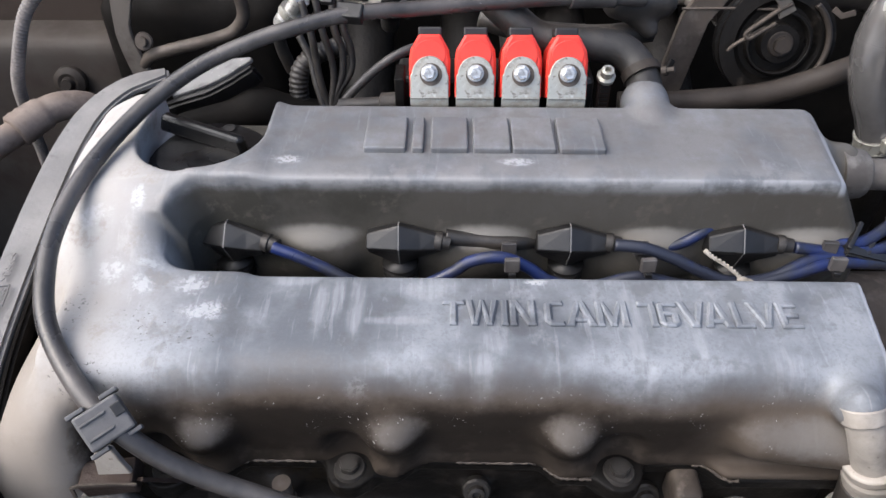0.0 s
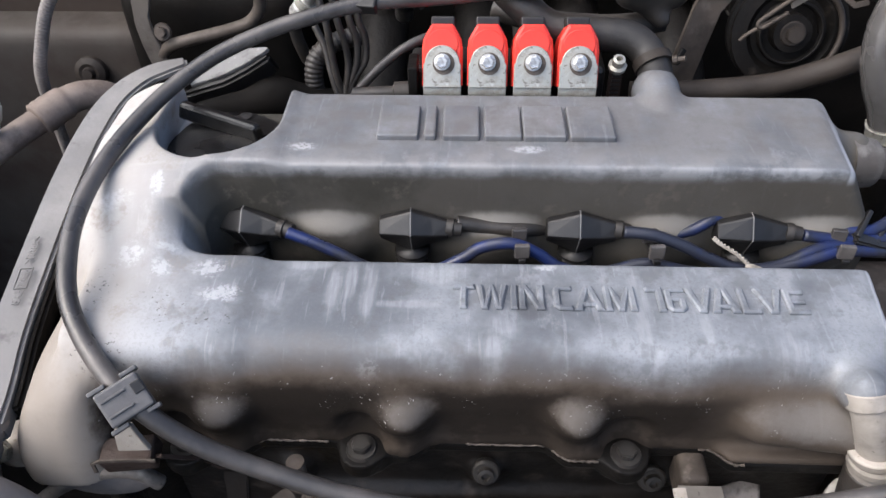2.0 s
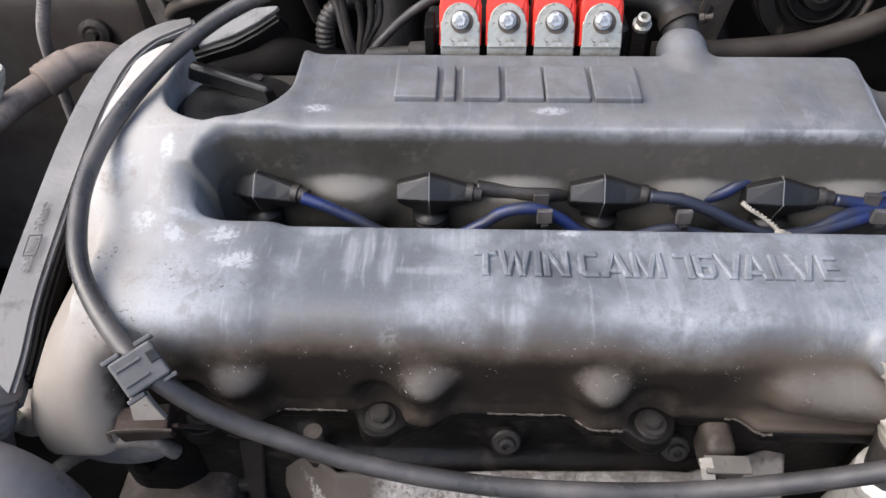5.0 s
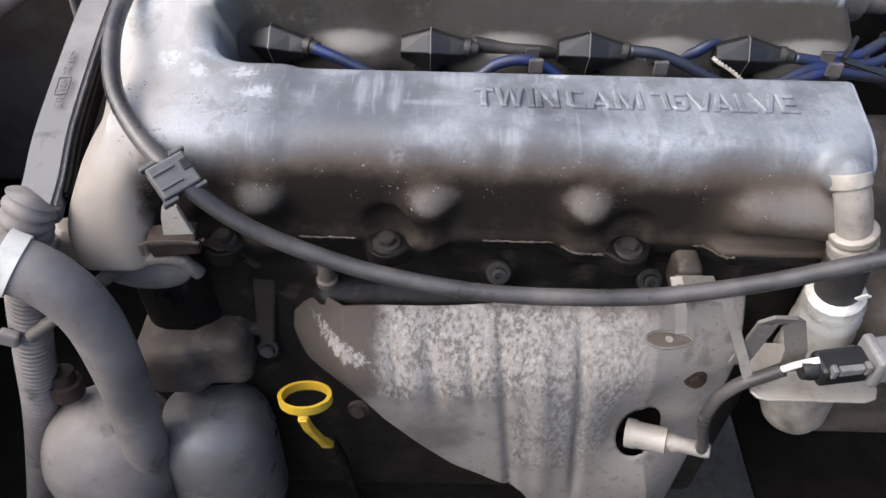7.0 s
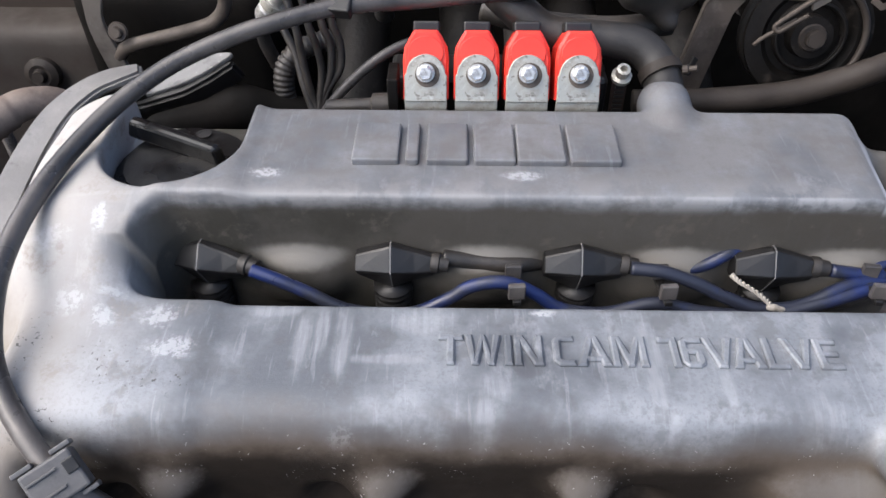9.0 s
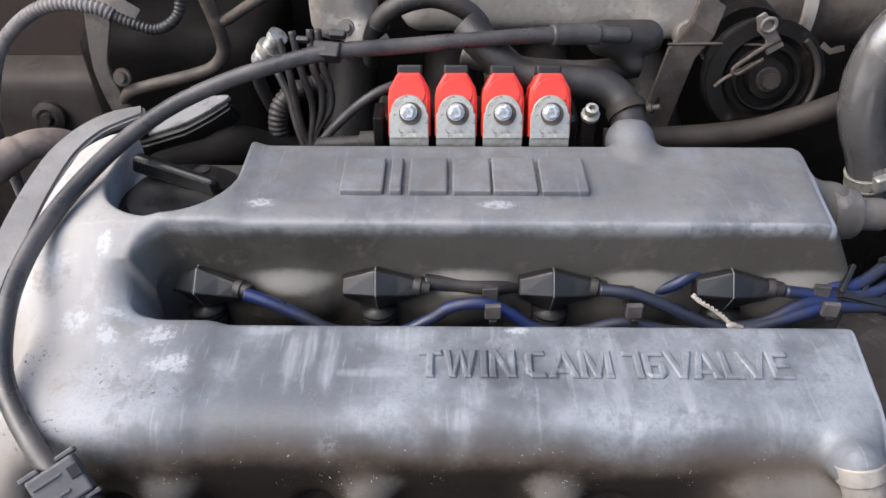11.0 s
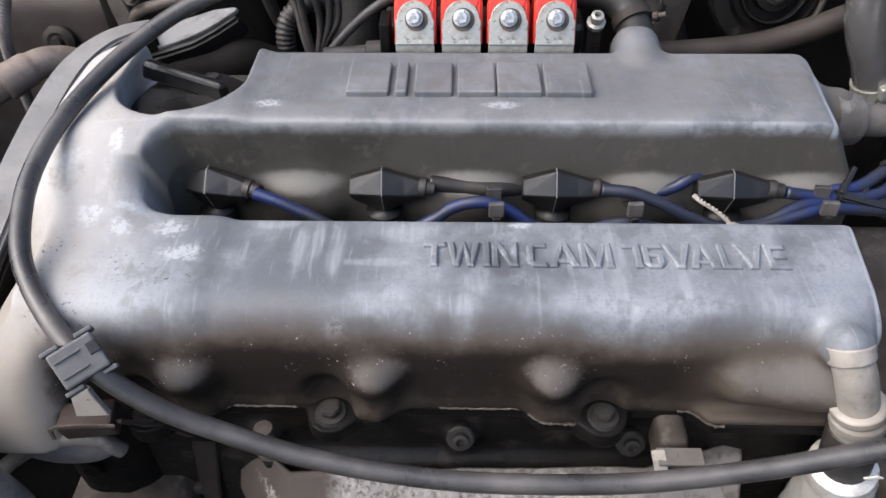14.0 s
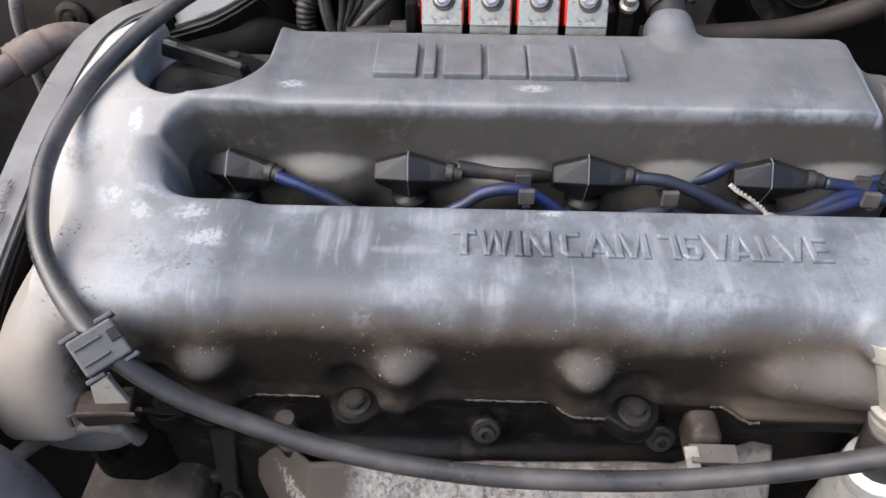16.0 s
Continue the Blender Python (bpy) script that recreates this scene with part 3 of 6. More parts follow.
def band(m, radius, width=0.009, thick=0.001):
    """A round hose clamp about z."""
    return lathe([(radius, -width / 2), (radius + thick, -width / 2), (radius + thick, width / 2), (radius, width / 2)], m)


def along(a, b):
    """A pose at a whose z runs towards b."""
    return Matrix.Translation(a) @ (Vector(b) - Vector(a)).to_track_quat("Z", "Y").to_matrix().to_4x4()


# ---- casting shapes: solid fields turned into meshes ----
def f_box(P, lo, hi, r):
    c, h = (np.array(lo) + hi) / 2, (np.array(hi) - lo) / 2
    q = np.abs(P - c) - (h - r)
    return np.linalg.norm(np.maximum(q, 0), axis=-1) + np.minimum(q.max(-1), 0) - r


def f_rod(P, a, b, r):
    a, b = np.array(a, float), np.array(b, float)
    h = np.clip(((P - a) @ (b - a)) / ((b - a) @ (b - a)), 0, 1)
    return np.linalg.norm(P - a - h[..., None] * (b - a), axis=-1) - r


def f_ball(P, c, r):
    q = (P - np.array(c)) / np.array(r)
    return (np.linalg.norm(q, axis=-1) - 1) * min(r)


def join(a, b, k):
    h = np.clip(0.5 + 0.5 * (b - a) / k, 0, 1)
    return b + (a - b) * h - k * h * (1 - h)


def cut(a, b, k):
    return -join(-a, b, k)


def both(a, b, k):
    return -join(-a, -b, k)


def cast(field, lo, hi, step):
    """The surface of a solid field as a smooth quad mesh."""
    ax = [np.arange(l, h + step, step) for l, h in zip(lo, hi)]
    P = np.stack(np.meshgrid(*ax, indexing="ij"), -1)
    V = field(P)
    s = V < 0
    n = np.array(V.shape) - 1
    corner = lambda A, o: A[o[0]:o[0] + n[0], o[1]:o[1] + n[1], o[2]:o[2] + n[2]]
    acc, cnt = np.zeros((*n, 3)), np.zeros(n)
    offs = [(i, j, k) for i in (0, 1) for j in (0, 1) for k in (0, 1)]
    for a in offs:
        for d in range(3):
            if a[d]:
                continue
            b = tuple(v + (e == d) for e, v in enumerate(a))
            va, vb = corner(V, a), corner(V, b)
            x = (va < 0) != (vb < 0)
            w = np.where(x, va / np.where(x, va - vb, 1), 0)
            pt = np.broadcast_to(np.array(a, float), (*n, 3)).copy()
            pt[..., d] += w
            acc += np.where(x[..., None], pt, 0)
            cnt += x
    live = cnt > 0
    idx = -np.ones(n, int)
    idx[live] = np.arange(live.sum())
    base = np.stack(np.meshgrid(*[np.arange(v) for v in n], indexing="ij"), -1)
    verts = np.array(lo) + step * (base[live] + acc[live] / cnt[live][:, None])
    faces = []
    for d in range(3):
        u, v = (d + 1) % 3, (d + 2) % 3
        sl0, sl1 = [slice(1, m) for m in n], [slice(1, m) for m in n]
        sl0[d], sl1[d] = slice(0, n[d]), slice(1, n[d] + 1)
        a, b = s[tuple(sl0)], s[tuple(sl1)]
        for flip, pick in ((False, a & ~b), (True, ~a & b)):
            g = np.argwhere(pick)
            g += np.array([0 if e == d else 1 for e in range(3)])
            q = []
            for du, dv in ((0, 0), (1, 0), (1, 1), (0, 1)):
                h = g.copy()
                h[:, u] -= du
                h[:, v] -= dv
                q.append(idx[h[:, 0], h[:, 1], h[:, 2]])
            q = np.stack(q, 1)
            faces.append(q[:, ::-1] if flip else q)
    faces = np.concatenate(faces)
    return mesh_of(verts.tolist(), faces.tolist())


def lettering(text, width, height, depth, m):
    """Raised characters in the built-in font, fitted to a width and a height, lower left corner at the pose m."""
    cu = bpy.data.curves.new("lettering", "FONT")
    cu.body, cu.extrude, cu.resolution_u = text, 0.05, 3
    ob = new("lettering", cu)
    bpy.context.view_layer.update()
    me = bpy.data.meshes.new_from_object(ob.evaluated_get(bpy.context.evaluated_depsgraph_get()))
    bpy.data.objects.remove(ob)
    co = np.empty(len(me.vertices) * 3)
    me.vertices.foreach_get("co", co)
    co = co.reshape(-1, 3)
    lo, hi = co.min(0), co.max(0)
    co = (co - lo) / (hi - lo) * (width, height, depth)
    me.vertices.foreach_set("co", np.array([tuple(m @ Vector(c)) for c in co]).ravel())
    me.materials.clear()
    me.update()
    return me


def glyph(ch, w, h, s, e):
    """Faces of a bold square capital in its own plane: outlines that share the edges at which they meet."""
    c, m = s * 0.7, w / 2
    if ch == "A":
        yb, yc, top = h * 0.17, h * 0.17 + e * 0.9, h * 0.74
        inner = lambda y: s * 1.12 + (m - s * 1.12) * y / top
        left = [(0, 0), (m - s * 0.62, h), (m, h), (m, top), (inner(yc), yc), (m, yc), (m, yb), (inner(yb), yb), (s * 1.12, 0)]
        return [left, [(w - x, y) for x, y in left][::-1]]
    if ch == "6":
        t = h * 0.62
        return [[(c, 0), (0, c), (0, h - c), (c, h), (w, h), (w, h - e), (s, h - e), (s, t), (s, t - e), (s, e)],
                [(s, t), (w - c, t), (w, t - c), (w, c), (w - c, 0), (c, 0), (s, e), (w - s, e), (w - s, t - e), (s, t - e)]]
    return [{"T": [(0, h), (w, h), (w, h - e), (m + s / 2, h - e), (m + s / 2, 0), (m - s / 2, 0), (m - s / 2, h - e), (0, h - e)],
             "I": [(0, 0), (0, h), (w, h), (w, 0)],
             "L": [(0, 0), (0, h), (s, h), (s, e), (w, e), (w, 0)],
             "E": [(0, 0), (0, h), (w, h), (w, h - e), (s, h - e), (s, h / 2 + e * 0.45), (w * 0.94, h / 2 + e * 0.45), (w * 0.94, h / 2 - e * 0.45), (s, h / 2 - e * 0.45), (s, e), (w, e), (w, 0)],
             "C": [(c, 0), (0, c), (0, h - c), (c, h), (w, h), (w, h - e), (s * 1.2, h - e), (s, h - e * 1.2), (s, e * 1.2), (s * 1.2, e), (w, e), (w, 0)],
             "1": [(0, h), (w, h), (w, 0), (w - s, 0), (w - s, h - e), (0, h - e)],
             "V": [(0, h), (s * 1.1, h), (m, h * 0.28), (w - s * 1.1, h), (w, h), (m + s * 0.55, 0), (m - s * 0.55, 0)],
             "N": [(0, 0), (0, h), (s * 1.2, h), (w - s, h * 0.36), (w - s, h), (w, h), (w, 0), (w - s * 1.2, 0), (s, h * 0.64), (s, 0)],
             "M": [(0, 0), (0, h), (s * 1.25, h), (m, h * 0.45), (w - s * 1.25, h), (w, h), (w, 0), (w - s, 0), (w - s, h * 0.6), (m + s * 0.4, 0), (m - s * 0.4, 0), (s, h * 0.6), (s, 0)],
             "W": [(0, h), (s, h), (w * 0.29, h * 0.38), (w * 0.43, h), (w * 0.57, h), (w * 0.71, h * 0.38), (w - s, h), (w, h), (w * 0.8, 0), (w * 0.63, 0), (m, h * 0.6), (w * 0.37, 0), (w * 0.2, 0)]}[ch]]


def raised_letter(ch, w, h, x, y, z, s=0.0036, depth=0.0032):
    """A bold cast character standing out of the metal, lower left corner at x, y, its foot at z."""
    bm = bmesh.new()
    seen = {}
    for outline in glyph(ch, w, h, s, s * 0.82):
        vs = []
        for a, b in outline:
            key = (round(a, 6), round(b, 6))
            if key not in seen:
                seen[key] = bm.verts.new((x + a, y + b, z))
            vs.append(seen[key])
        bm.faces.new(vs)
    bmesh.ops.recalc_face_normals(bm, faces=bm.faces)
    ex = bmesh.ops.extrude_face_region(bm, geom=bm.faces[:])
    for g in ex["geom"]:
        if isinstance(g, bmesh.types.BMVert):
            g.co.z += depth
    bmesh.ops.recalc_face_normals(bm, faces=bm.faces)
    bmesh.ops.bevel(bm, geom=[e for e in bm.edges if min(v.co.z for v in e.verts) > z + depth * 0.5 and e.calc_face_angle(0) > 0.8], offset=0.0008, segments=1, affect="EDGES", clamp_overlap=True)
    return from_bm(bm)


# ---- setting ----
def sheet(x0, x1, y0, y1, z, cells, lift):
    verts, faces = [], []
    for j in range(cells + 1):
        for i in range(cells + 1):
            x, y = x0 + (x1 - x0) * i / cells, y0 + (y1 - y0) * j / cells
            verts.append((x, y, z + lift * noise.noise((x * 3, y * 3, 0))))
    for j in range(cells):
        for i in range(cells):
            a = j * (cells + 1) + i
            faces.append((a, a + 1, a + cells + 2, a + cells + 1))
    return mesh_of(verts, faces)


solo("ground", sheet(-40, 40, -40, 40, 0.0, 80, 0.02), ASPHALT, "bare brown ground under the car", "ground", kind="structure")
solo("firewall", block((1.3, 0.03, 0.75), pose(0, 0.80, 0.62), 0.01), BAY, "firewall behind the engine, near black in place of shade", "body panel", kind="structure")
solo("inner_fender_left", block((0.03, 1.0, 0.7), pose(-0.60, 0.33, 0.56), 0.01), BAY, "inner wing panel of the engine bay, near black in place of shade", "body panel", kind="structure")
solo("inner_fender_right", block((0.03, 1.0, 0.7), pose(0.62, 0.33, 0.56), 0.01), BAY, "inner wing panel of the engine bay, near black in place of shade", "body panel", kind="structure")
# Dark sheets added below the bay to supply the shade over the ground.
solo("shade_sheet_left", block((0.48, 1.0, 0.01), pose(-0.40, 0.33, 0.30), 0.003), BAY, "dark sheet added under the engine bay in place of shade", "splash tray", kind="structure")
solo("shade_sheet_right", block((0.26, 1.0, 0.01), pose(0.46, 0.33, 0.30), 0.003), BAY, "dark sheet added under the engine bay in place of shade", "splash tray", kind="structure")
# Out of view: closes the bay's front and cuts low light from there.
solo("front_panel", block((1.3, 0.03, 0.38), pose(0, -0.15, 0.47), 0.01), BAY, "unseen dark panel added to close the front of the bay", "body panel", kind="structure")
# Unseen bonnet, added to keep sky light off the back of the bay.
solo("bonnet", block((1.36, 1.05, 0.02), pose(0, 1.02, 1.46, 76, 0, 0), 0.006), PAINT, "open dark red bonnet, out of view, blocking sky behind the engine", "bonnet", kind="structure")
solo("strut_tower", cast(lambda P: f_box(P, (-0.62, 0.63, 0.45), (-0.27, 0.82, 1.02), 0.04), (-0.65, 0.60, 0.42), (-0.25, 0.84, 1.05), 0.012),
     PAINT, "dusty dark red painted strut tower", "body panel", kind="structure")
solo("inner_wing_ledge", cast(lambda P: f_box(P, (-0.62, 0.59, 0.45), (-0.285, 0.66, 0.808), 0.012), (-0.64, 0.565, 0.43), (-0.27, 0.69, 0.845), 0.006),
     WING, "dusty grey inner wing ledge", "body panel", kind="structure")

# ---- engine: cover, head and block ----
BOLTS = [(-0.146, 0.2075), (-0.0515, 0.2085), (0.0885, 0.2085)]


def flange_edge(x):
    """How far back the flange's front edge lies: forward under the bumps and bolts, set back between them."""
    x = np.asarray(x, float)
    forward = np.zeros_like(x)
    for a, b in ((-0.30, -0.112), (-0.060, -0.021), (0.052, 0.098), (0.139, 0.30)):
        w = np.clip((x - a) / 0.014 + 0.5, 0, 1) * np.clip((b - x) / 0.014 + 0.5, 0, 1)
        forward = np.maximum(forward, w * w * (3 - 2 * w))
    return 0.2130 - 0.0088 * forward


def cover_field(P):
    x, y, z = P[..., 0], P[..., 1], P[..., 2]
    front = f_box(P, (-0.20, 0.203, 0.70), (0.23, 0.281, 0.8285), 0.004)
    front = both(front, -0.80 * (y - 0.221) + 0.60 * (z - 0.8285), 0.010)
    front = both(front, -0.990 * (y - 0.2075) - 0.140 * (z - 0.805), 0.016)
    foot = both(f_box(P, (-0.20, 0.195, 0.70), (0.212, 0.30, 0.7605), 0.003), flange_edge(x) + 0.0008 - y, 0.004)
    front = both(front, (x - 0.2175 - (y - 0.28) * 0.14) * 0.98, 0.005)
    rear = f_box(P, (-0.145, 0.3195, 0.74), (0.24, 0.397, 0.863), 0.004)
    rear = both(rear, (x - 0.2165 - (y - 0.36) * 0.10 - (0.863 - z) * 0.56) * 0.88, 0.008)
    rise = np.clip((y - 0.250) / 0.074, 0, 1)
    fade = np.clip((-0.128 - x) / 0.04, 0, 1)
    rise = np.where(y < 0.3, rise * fade * fade * (3 - 2 * fade), rise)
    top = 0.8285 + 0.0345 * rise * rise * (3 - 2 * rise)
    out = np.clip((y - 0.275) / 0.10, 0, 1)
    out = 0.0145 * out * out * (3 - 2 * out)
    Q = P + np.stack([out * 0.45, 0 * out, 0 * out], -1)
    left = join(f_box(Q, (-0.2290, 0.182, 0.69), (-0.178, 0.424, 0.90), 0.019), f_box(P, (-0.222, 0.210, 0.69), (-0.105, 0.412, 0.90), 0.012), 0.012)
    left = both(left, (z - top) * 0.87, 0.012)
    left = both(left, -0.80 * (y - 0.205) + 0.6 * (z - 0.8285), 0.03)
    left = both(left, -0.72 * (x + 0.204 + out) + 0.69 * (z - top), 0.035)
    d = join(join(join(front, foot, 0.006), left, 0.006), rear, 0.010)
    for bx in (-0.123, -0.0285, 0.0605):
        d = join(d, f_ball(P, (bx, 0.2145, 0.7868), (0.0130, 0.0152, 0.0116)), 0.012)
        d = join(d, f_rod(P, (bx, 0.2165, 0.786), (bx + 0.002, 0.2195, 0.757), 0.0105), 0.010)
    d = join(d, f_rod(P, (0.156, 0.2145, 0.7865), (0.198, 0.209, 0.7875), 0.0148), 0.010)
    d = join(d, f_rod(P, (0.1900, 0.2045, 0.8190), (0.197, 0.222, 0.811), 0.0114), 0.010)
    d = join(d, f_rod(P, (0.122, 0.392, 0.853), (0.122, 0.410, 0.857), 0.0150), 0.006)
    d = join(d, f_rod(P, (0.20, 0.368, 0.838), (0.234, 0.368, 0.838), 0.0155), 0.008)
    end = -0.1360 + 0.38 * np.clip(top - z, -0.003, 0.023)
    bend = np.where(y < 0.301, 0.0065, 0.0175)
    qx, qy = end - 0.0175 + bend - x, np.abs(y - 0.301) - (0.0180 - bend)
    plan = (np.hypot(np.maximum(qx, 0), np.maximum(qy, 0)) + np.minimum(np.maximum(qx, qy), 0) - bend) * 0.88
    d = cut(d, np.maximum(plan, 0.765 - z), 0.0022)
    for bx in (-0.078, 0.019, 0.116, 0.205):
        d = join(d, f_ball(P, (bx, 0.3235, 0.806), (0.029, 0.0125, 0.0215)), 0.004)
    d = cut(d, np.maximum(np.where(y < 0.3635, np.hypot(x + 0.1463, y - 0.3635), np.abs(x + 0.1463)) - 0.0372, 0.838 - z), 0.003)
    for bx, by in BOLTS:
        d = cut(d, f_ball(P, (bx, by - 0.001, 0.769), (0.0136, 0.0136, 0.0145)), 0.006)
    return np.maximum(d, 0.7555 - z)


def flange_field(P):
    x, y, z = P[..., 0], P[..., 1], P[..., 2]
    d = f_box(P, (-0.215, 0.195, 0.7485), (0.214, 0.39, 0.7565), 0.002)
    d = np.maximum(d, flange_edge(x) - y)
    for bx, by in BOLTS:
        d = join(d, np.maximum(np.hypot(x - bx, y - by) - 0.0125, np.abs(z - 0.7525) - 0.0055), 0.006)
    return d


cover = thing("valve_cover", "weathered cast aluminium valve cover with raised lettering and corrosion stains", "engine cover", (0, 0.3, 0.75))
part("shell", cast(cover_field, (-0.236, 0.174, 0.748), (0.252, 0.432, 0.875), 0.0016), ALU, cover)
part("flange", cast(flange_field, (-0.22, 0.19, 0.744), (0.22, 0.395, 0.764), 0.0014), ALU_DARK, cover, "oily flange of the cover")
# short pale strips on the flange edge: worn metal and its glints built in
rub = random.Random(11)
for x0, x1 in ((-0.108, -0.070), (0.004, 0.046), (0.050, 0.074), (0.128, 0.150)):
    EDGE = [(x, float(flange_edge(x)) - rub.uniform(0, 0.0006), 0.7568 + rub.uniform(-0.0005, 0.0004)) for x in np.linspace(x0, x1, 24)]
    part("worn_glint", sweep(EDGE, [rub.uniform(0.0004, 0.0012) for _ in EDGE], 6), OLD_STEEL, cover, "pale worn flange edge that stands in for glints")
# brand mark: plain raised slabs
for bx, w in ((-0.0379, 0.0238), (-0.0192, 0.0066), (-0.0013, 0.0212), (0.0228, 0.0212), (0.0467, 0.0246), (0.0739, 0.0260)):
    part("raised_slab", block((w, 0.033, 0.0050), pose(bx, 0.3605, 0.8641), 0.0011), ALU, cover)
for text, a, b in (("T", 93, 182), ("W", 186, 318), ("I", 329, 357), ("N", 362, 466), ("C", 500, 577), ("A", 583, 704), ("M", 706, 833), ("1", 876, 946), ("6", 950, 1033), ("V", 1033, 1147),
                   ("A", 1128, 1240), ("L", 1246, 1322), ("V", 1312, 1428), ("E", 1428, 1511)):
    part("letter", raised_letter(text, (b - a) * 0.000126, 0.0168, -0.01565 + a * 0.000126, 0.2449, 0.8272), ALU, cover)
for bx, by in BOLTS:
    part("bolt", hex_bolt(pose(bx, by - 0.001, 0.7582, 0, 0, 20), 0.0095, 0.0045, 0.0086), CASE_BOLT, cover, "oily hexagon flange bolt")

oil_cap = thing("oil_filler_cap", "black plastic oil filler cap with a raised grip bar", "oil cap", (-0.146, 0.372, 0.838))
part("disc", lathe([(0.001, 0.0), (0.0368, 0.0), (0.0368, 0.004), (0.031, 0.005), (0.0305, 0.0095), (0.012, 0.0115), (0.001, 0.0115)], pose(-0.1463, 0.3665, 0.8385)), CAP_BLACK, oil_cap)
part("grip", block((0.062, 0.0075, 0.012), pose(-0.150, 0.3745, 0.855, 0, 4, -22), 0.0022, 0.9), CAP_BLACK, oil_cap)
part("mark", lathe([(0.001, 0), (0.0042, 0), (0.0042, 0.0005), (0.0030, 0.0005), (0.0030, 0.0002), (0.001, 0.0002)], pose(-0.139, 0.3885, 0.8495), 16), RUBBER, oil_cap, "raised oil mark")

head = thing("cylinder_head", "oily cast cylinder head, coloured near black for the shade under the cover", "engine part", (0, 0.3, 0.55))


def head_field(P):
    d = f_box(P, (-0.20, 0.222, 0.42), (0.215, 0.40, 0.7475), 0.006)
    d = join(d, f_box(P, (-0.10, 0.212, 0.655), (0.17, 0.26, 0.70), 0.008), 0.01)
    for x in (-0.095, 0.016, 0.118):
        d = join(d, f_rod(P, (x, 0.226, 0.718), (x, 0.24, 0.718), 0.012), 0.006)
    return d


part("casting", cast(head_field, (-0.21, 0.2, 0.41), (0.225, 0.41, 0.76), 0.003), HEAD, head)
for x, z in ((0.0155, 0.7270), (0.1090, 0.7240)):
    part("stud", lathe([(0.001, 0), (0.0078, 0), (0.0080, 0.004), (0.0070, 0.0052), (0.0048, 0.0052), (0.0045, 0.008), (0.0025, 0.0084), (0.0025, 0.0056), (0.001, 0.0056)],
                       along((x, 0.216, z), (x, 0.19, z + 0.012)), 24), CASE_BOLT, head, "oily flanged stud nut")
part("stub", lathe([(0.001, 0), (0.0068, 0), (0.0068, 0.004), (0.0050, 0.005), (0.0050, 0.022), (0.001, 0.022)], pose(-0.089, 0.206, 0.724), 16), OLD_STEEL, head, "dull steel stud")

case = thing("timing_chain_case", "oily cast timing chain case at the engine's end, coloured dark for shade", "engine part", (-0.19, 0.3, 0.4))
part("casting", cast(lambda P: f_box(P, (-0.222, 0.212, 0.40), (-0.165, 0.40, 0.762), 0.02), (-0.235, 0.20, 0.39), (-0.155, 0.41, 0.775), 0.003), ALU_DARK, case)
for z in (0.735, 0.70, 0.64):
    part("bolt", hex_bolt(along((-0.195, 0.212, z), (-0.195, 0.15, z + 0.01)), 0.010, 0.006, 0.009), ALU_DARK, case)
solo("engine_block", block((0.42, 0.26, 0.32), pose(0.0, 0.36, 0.31), 0.02), ALU_DARK, "engine block under the cylinder head, coloured near black for shade", "engine part")

# ---- spark plug caps and leads ----
plug_cap = thing("spark_plug_connector", "black rubber spark plug connector with a folded ridge in the valley", "plug connector", group="spark plug connectors")


def cap_mesh():
    rings = [(-0.0185, [(-0.0065, 0.0185), (-0.001, 0.0245), (0.004, 0.0245), (0.0085, 0.018), (0.0085, 0.011), (-0.001, 0.011)]),
             (-0.0005, [(-0.0095, 0.0200), (-0.001, 0.0305), (0.003, 0.0305), (0.013, 0.022), (0.013, 0.002), (-0.002, 0.002)]),
             (0.0005, [(-0.0095, 0.0200), (-0.001, 0.0305), (0.003, 0.0305), (0.013, 0.022), (0.013, 0.002), (-0.002, 0.002)]),
             (0.012, [(-0.0070, 0.0180), (-0.001, 0.0265), (0.003, 0.0265), (0.009, 0.019), (0.009, 0.008), (-0.002, 0.008)]),
             (0.0215, [(-0.0055, 0.0175), (-0.002, 0.0240), (0.002, 0.0240), (0.0055, 0.019), (0.004, 0.013), (-0.004, 0.013)])]
    bm = bmesh.new()
    vs = [[bm.verts.new((x, a, b)) for a, b in ring] for x, ring in rings]
    for p, q in zip(vs, vs[1:]):
        for j in range(6):
            bm.faces.new((p[j], p[(j + 1) % 6], q[(j + 1) % 6], q[j]))
    bm.faces.new(vs[0][::-1])
    bm.faces.new(vs[-1])
    bmesh.ops.recalc_face_normals(bm, faces=bm.faces)
    bmesh.ops.bevel(bm, geom=bm.edges[:], offset=0.0006, segments=1, affect="EDGES")
    return from_bm(bm)


part("hood", cap_mesh(), BLACK, plug_cap)
part("seam", plate([(-0.0097, 0.0199), (-0.0011, 0.0308), (0.0032, 0.0308), (0.0133, 0.0222), (0.0133, 0.0018), (-0.0022, 0.0018)], 0.0006, Matrix(((0, 0, 1, -0.00035), (1, 0, 0, 0), (0, 1, 0, 0), (0, 0, 0, 1))), 0), GREY_PLASTIC, plug_cap, "pale moulding seam")
part("boot", corrugated([(0.0, 0, -0.045), (0, 0, -0.02), (0.0, 0, 0.004)], 0.0105, 0.004, 0.0012), BLACK, plug_cap, "ribbed rubber boot")
part("neck", lathe([(0.001, 0), (0.0052, 0), (0.0056, 0.002), (0.0056, 0.004), (0.0046, 0.0046), (0.0042, 0.009), (0.001, 0.009)], along((0.0205, 0, 0.0195), (0.045, -0.003, 0.0175)), 18), RUBBER, plug_cap)
CAPS = [-0.126, -0.0295, 0.0675, 0.1645]
for x in CAPS[1:]:
    copy_thing(plug_cap, pose(x, 0.3155, 0.803))
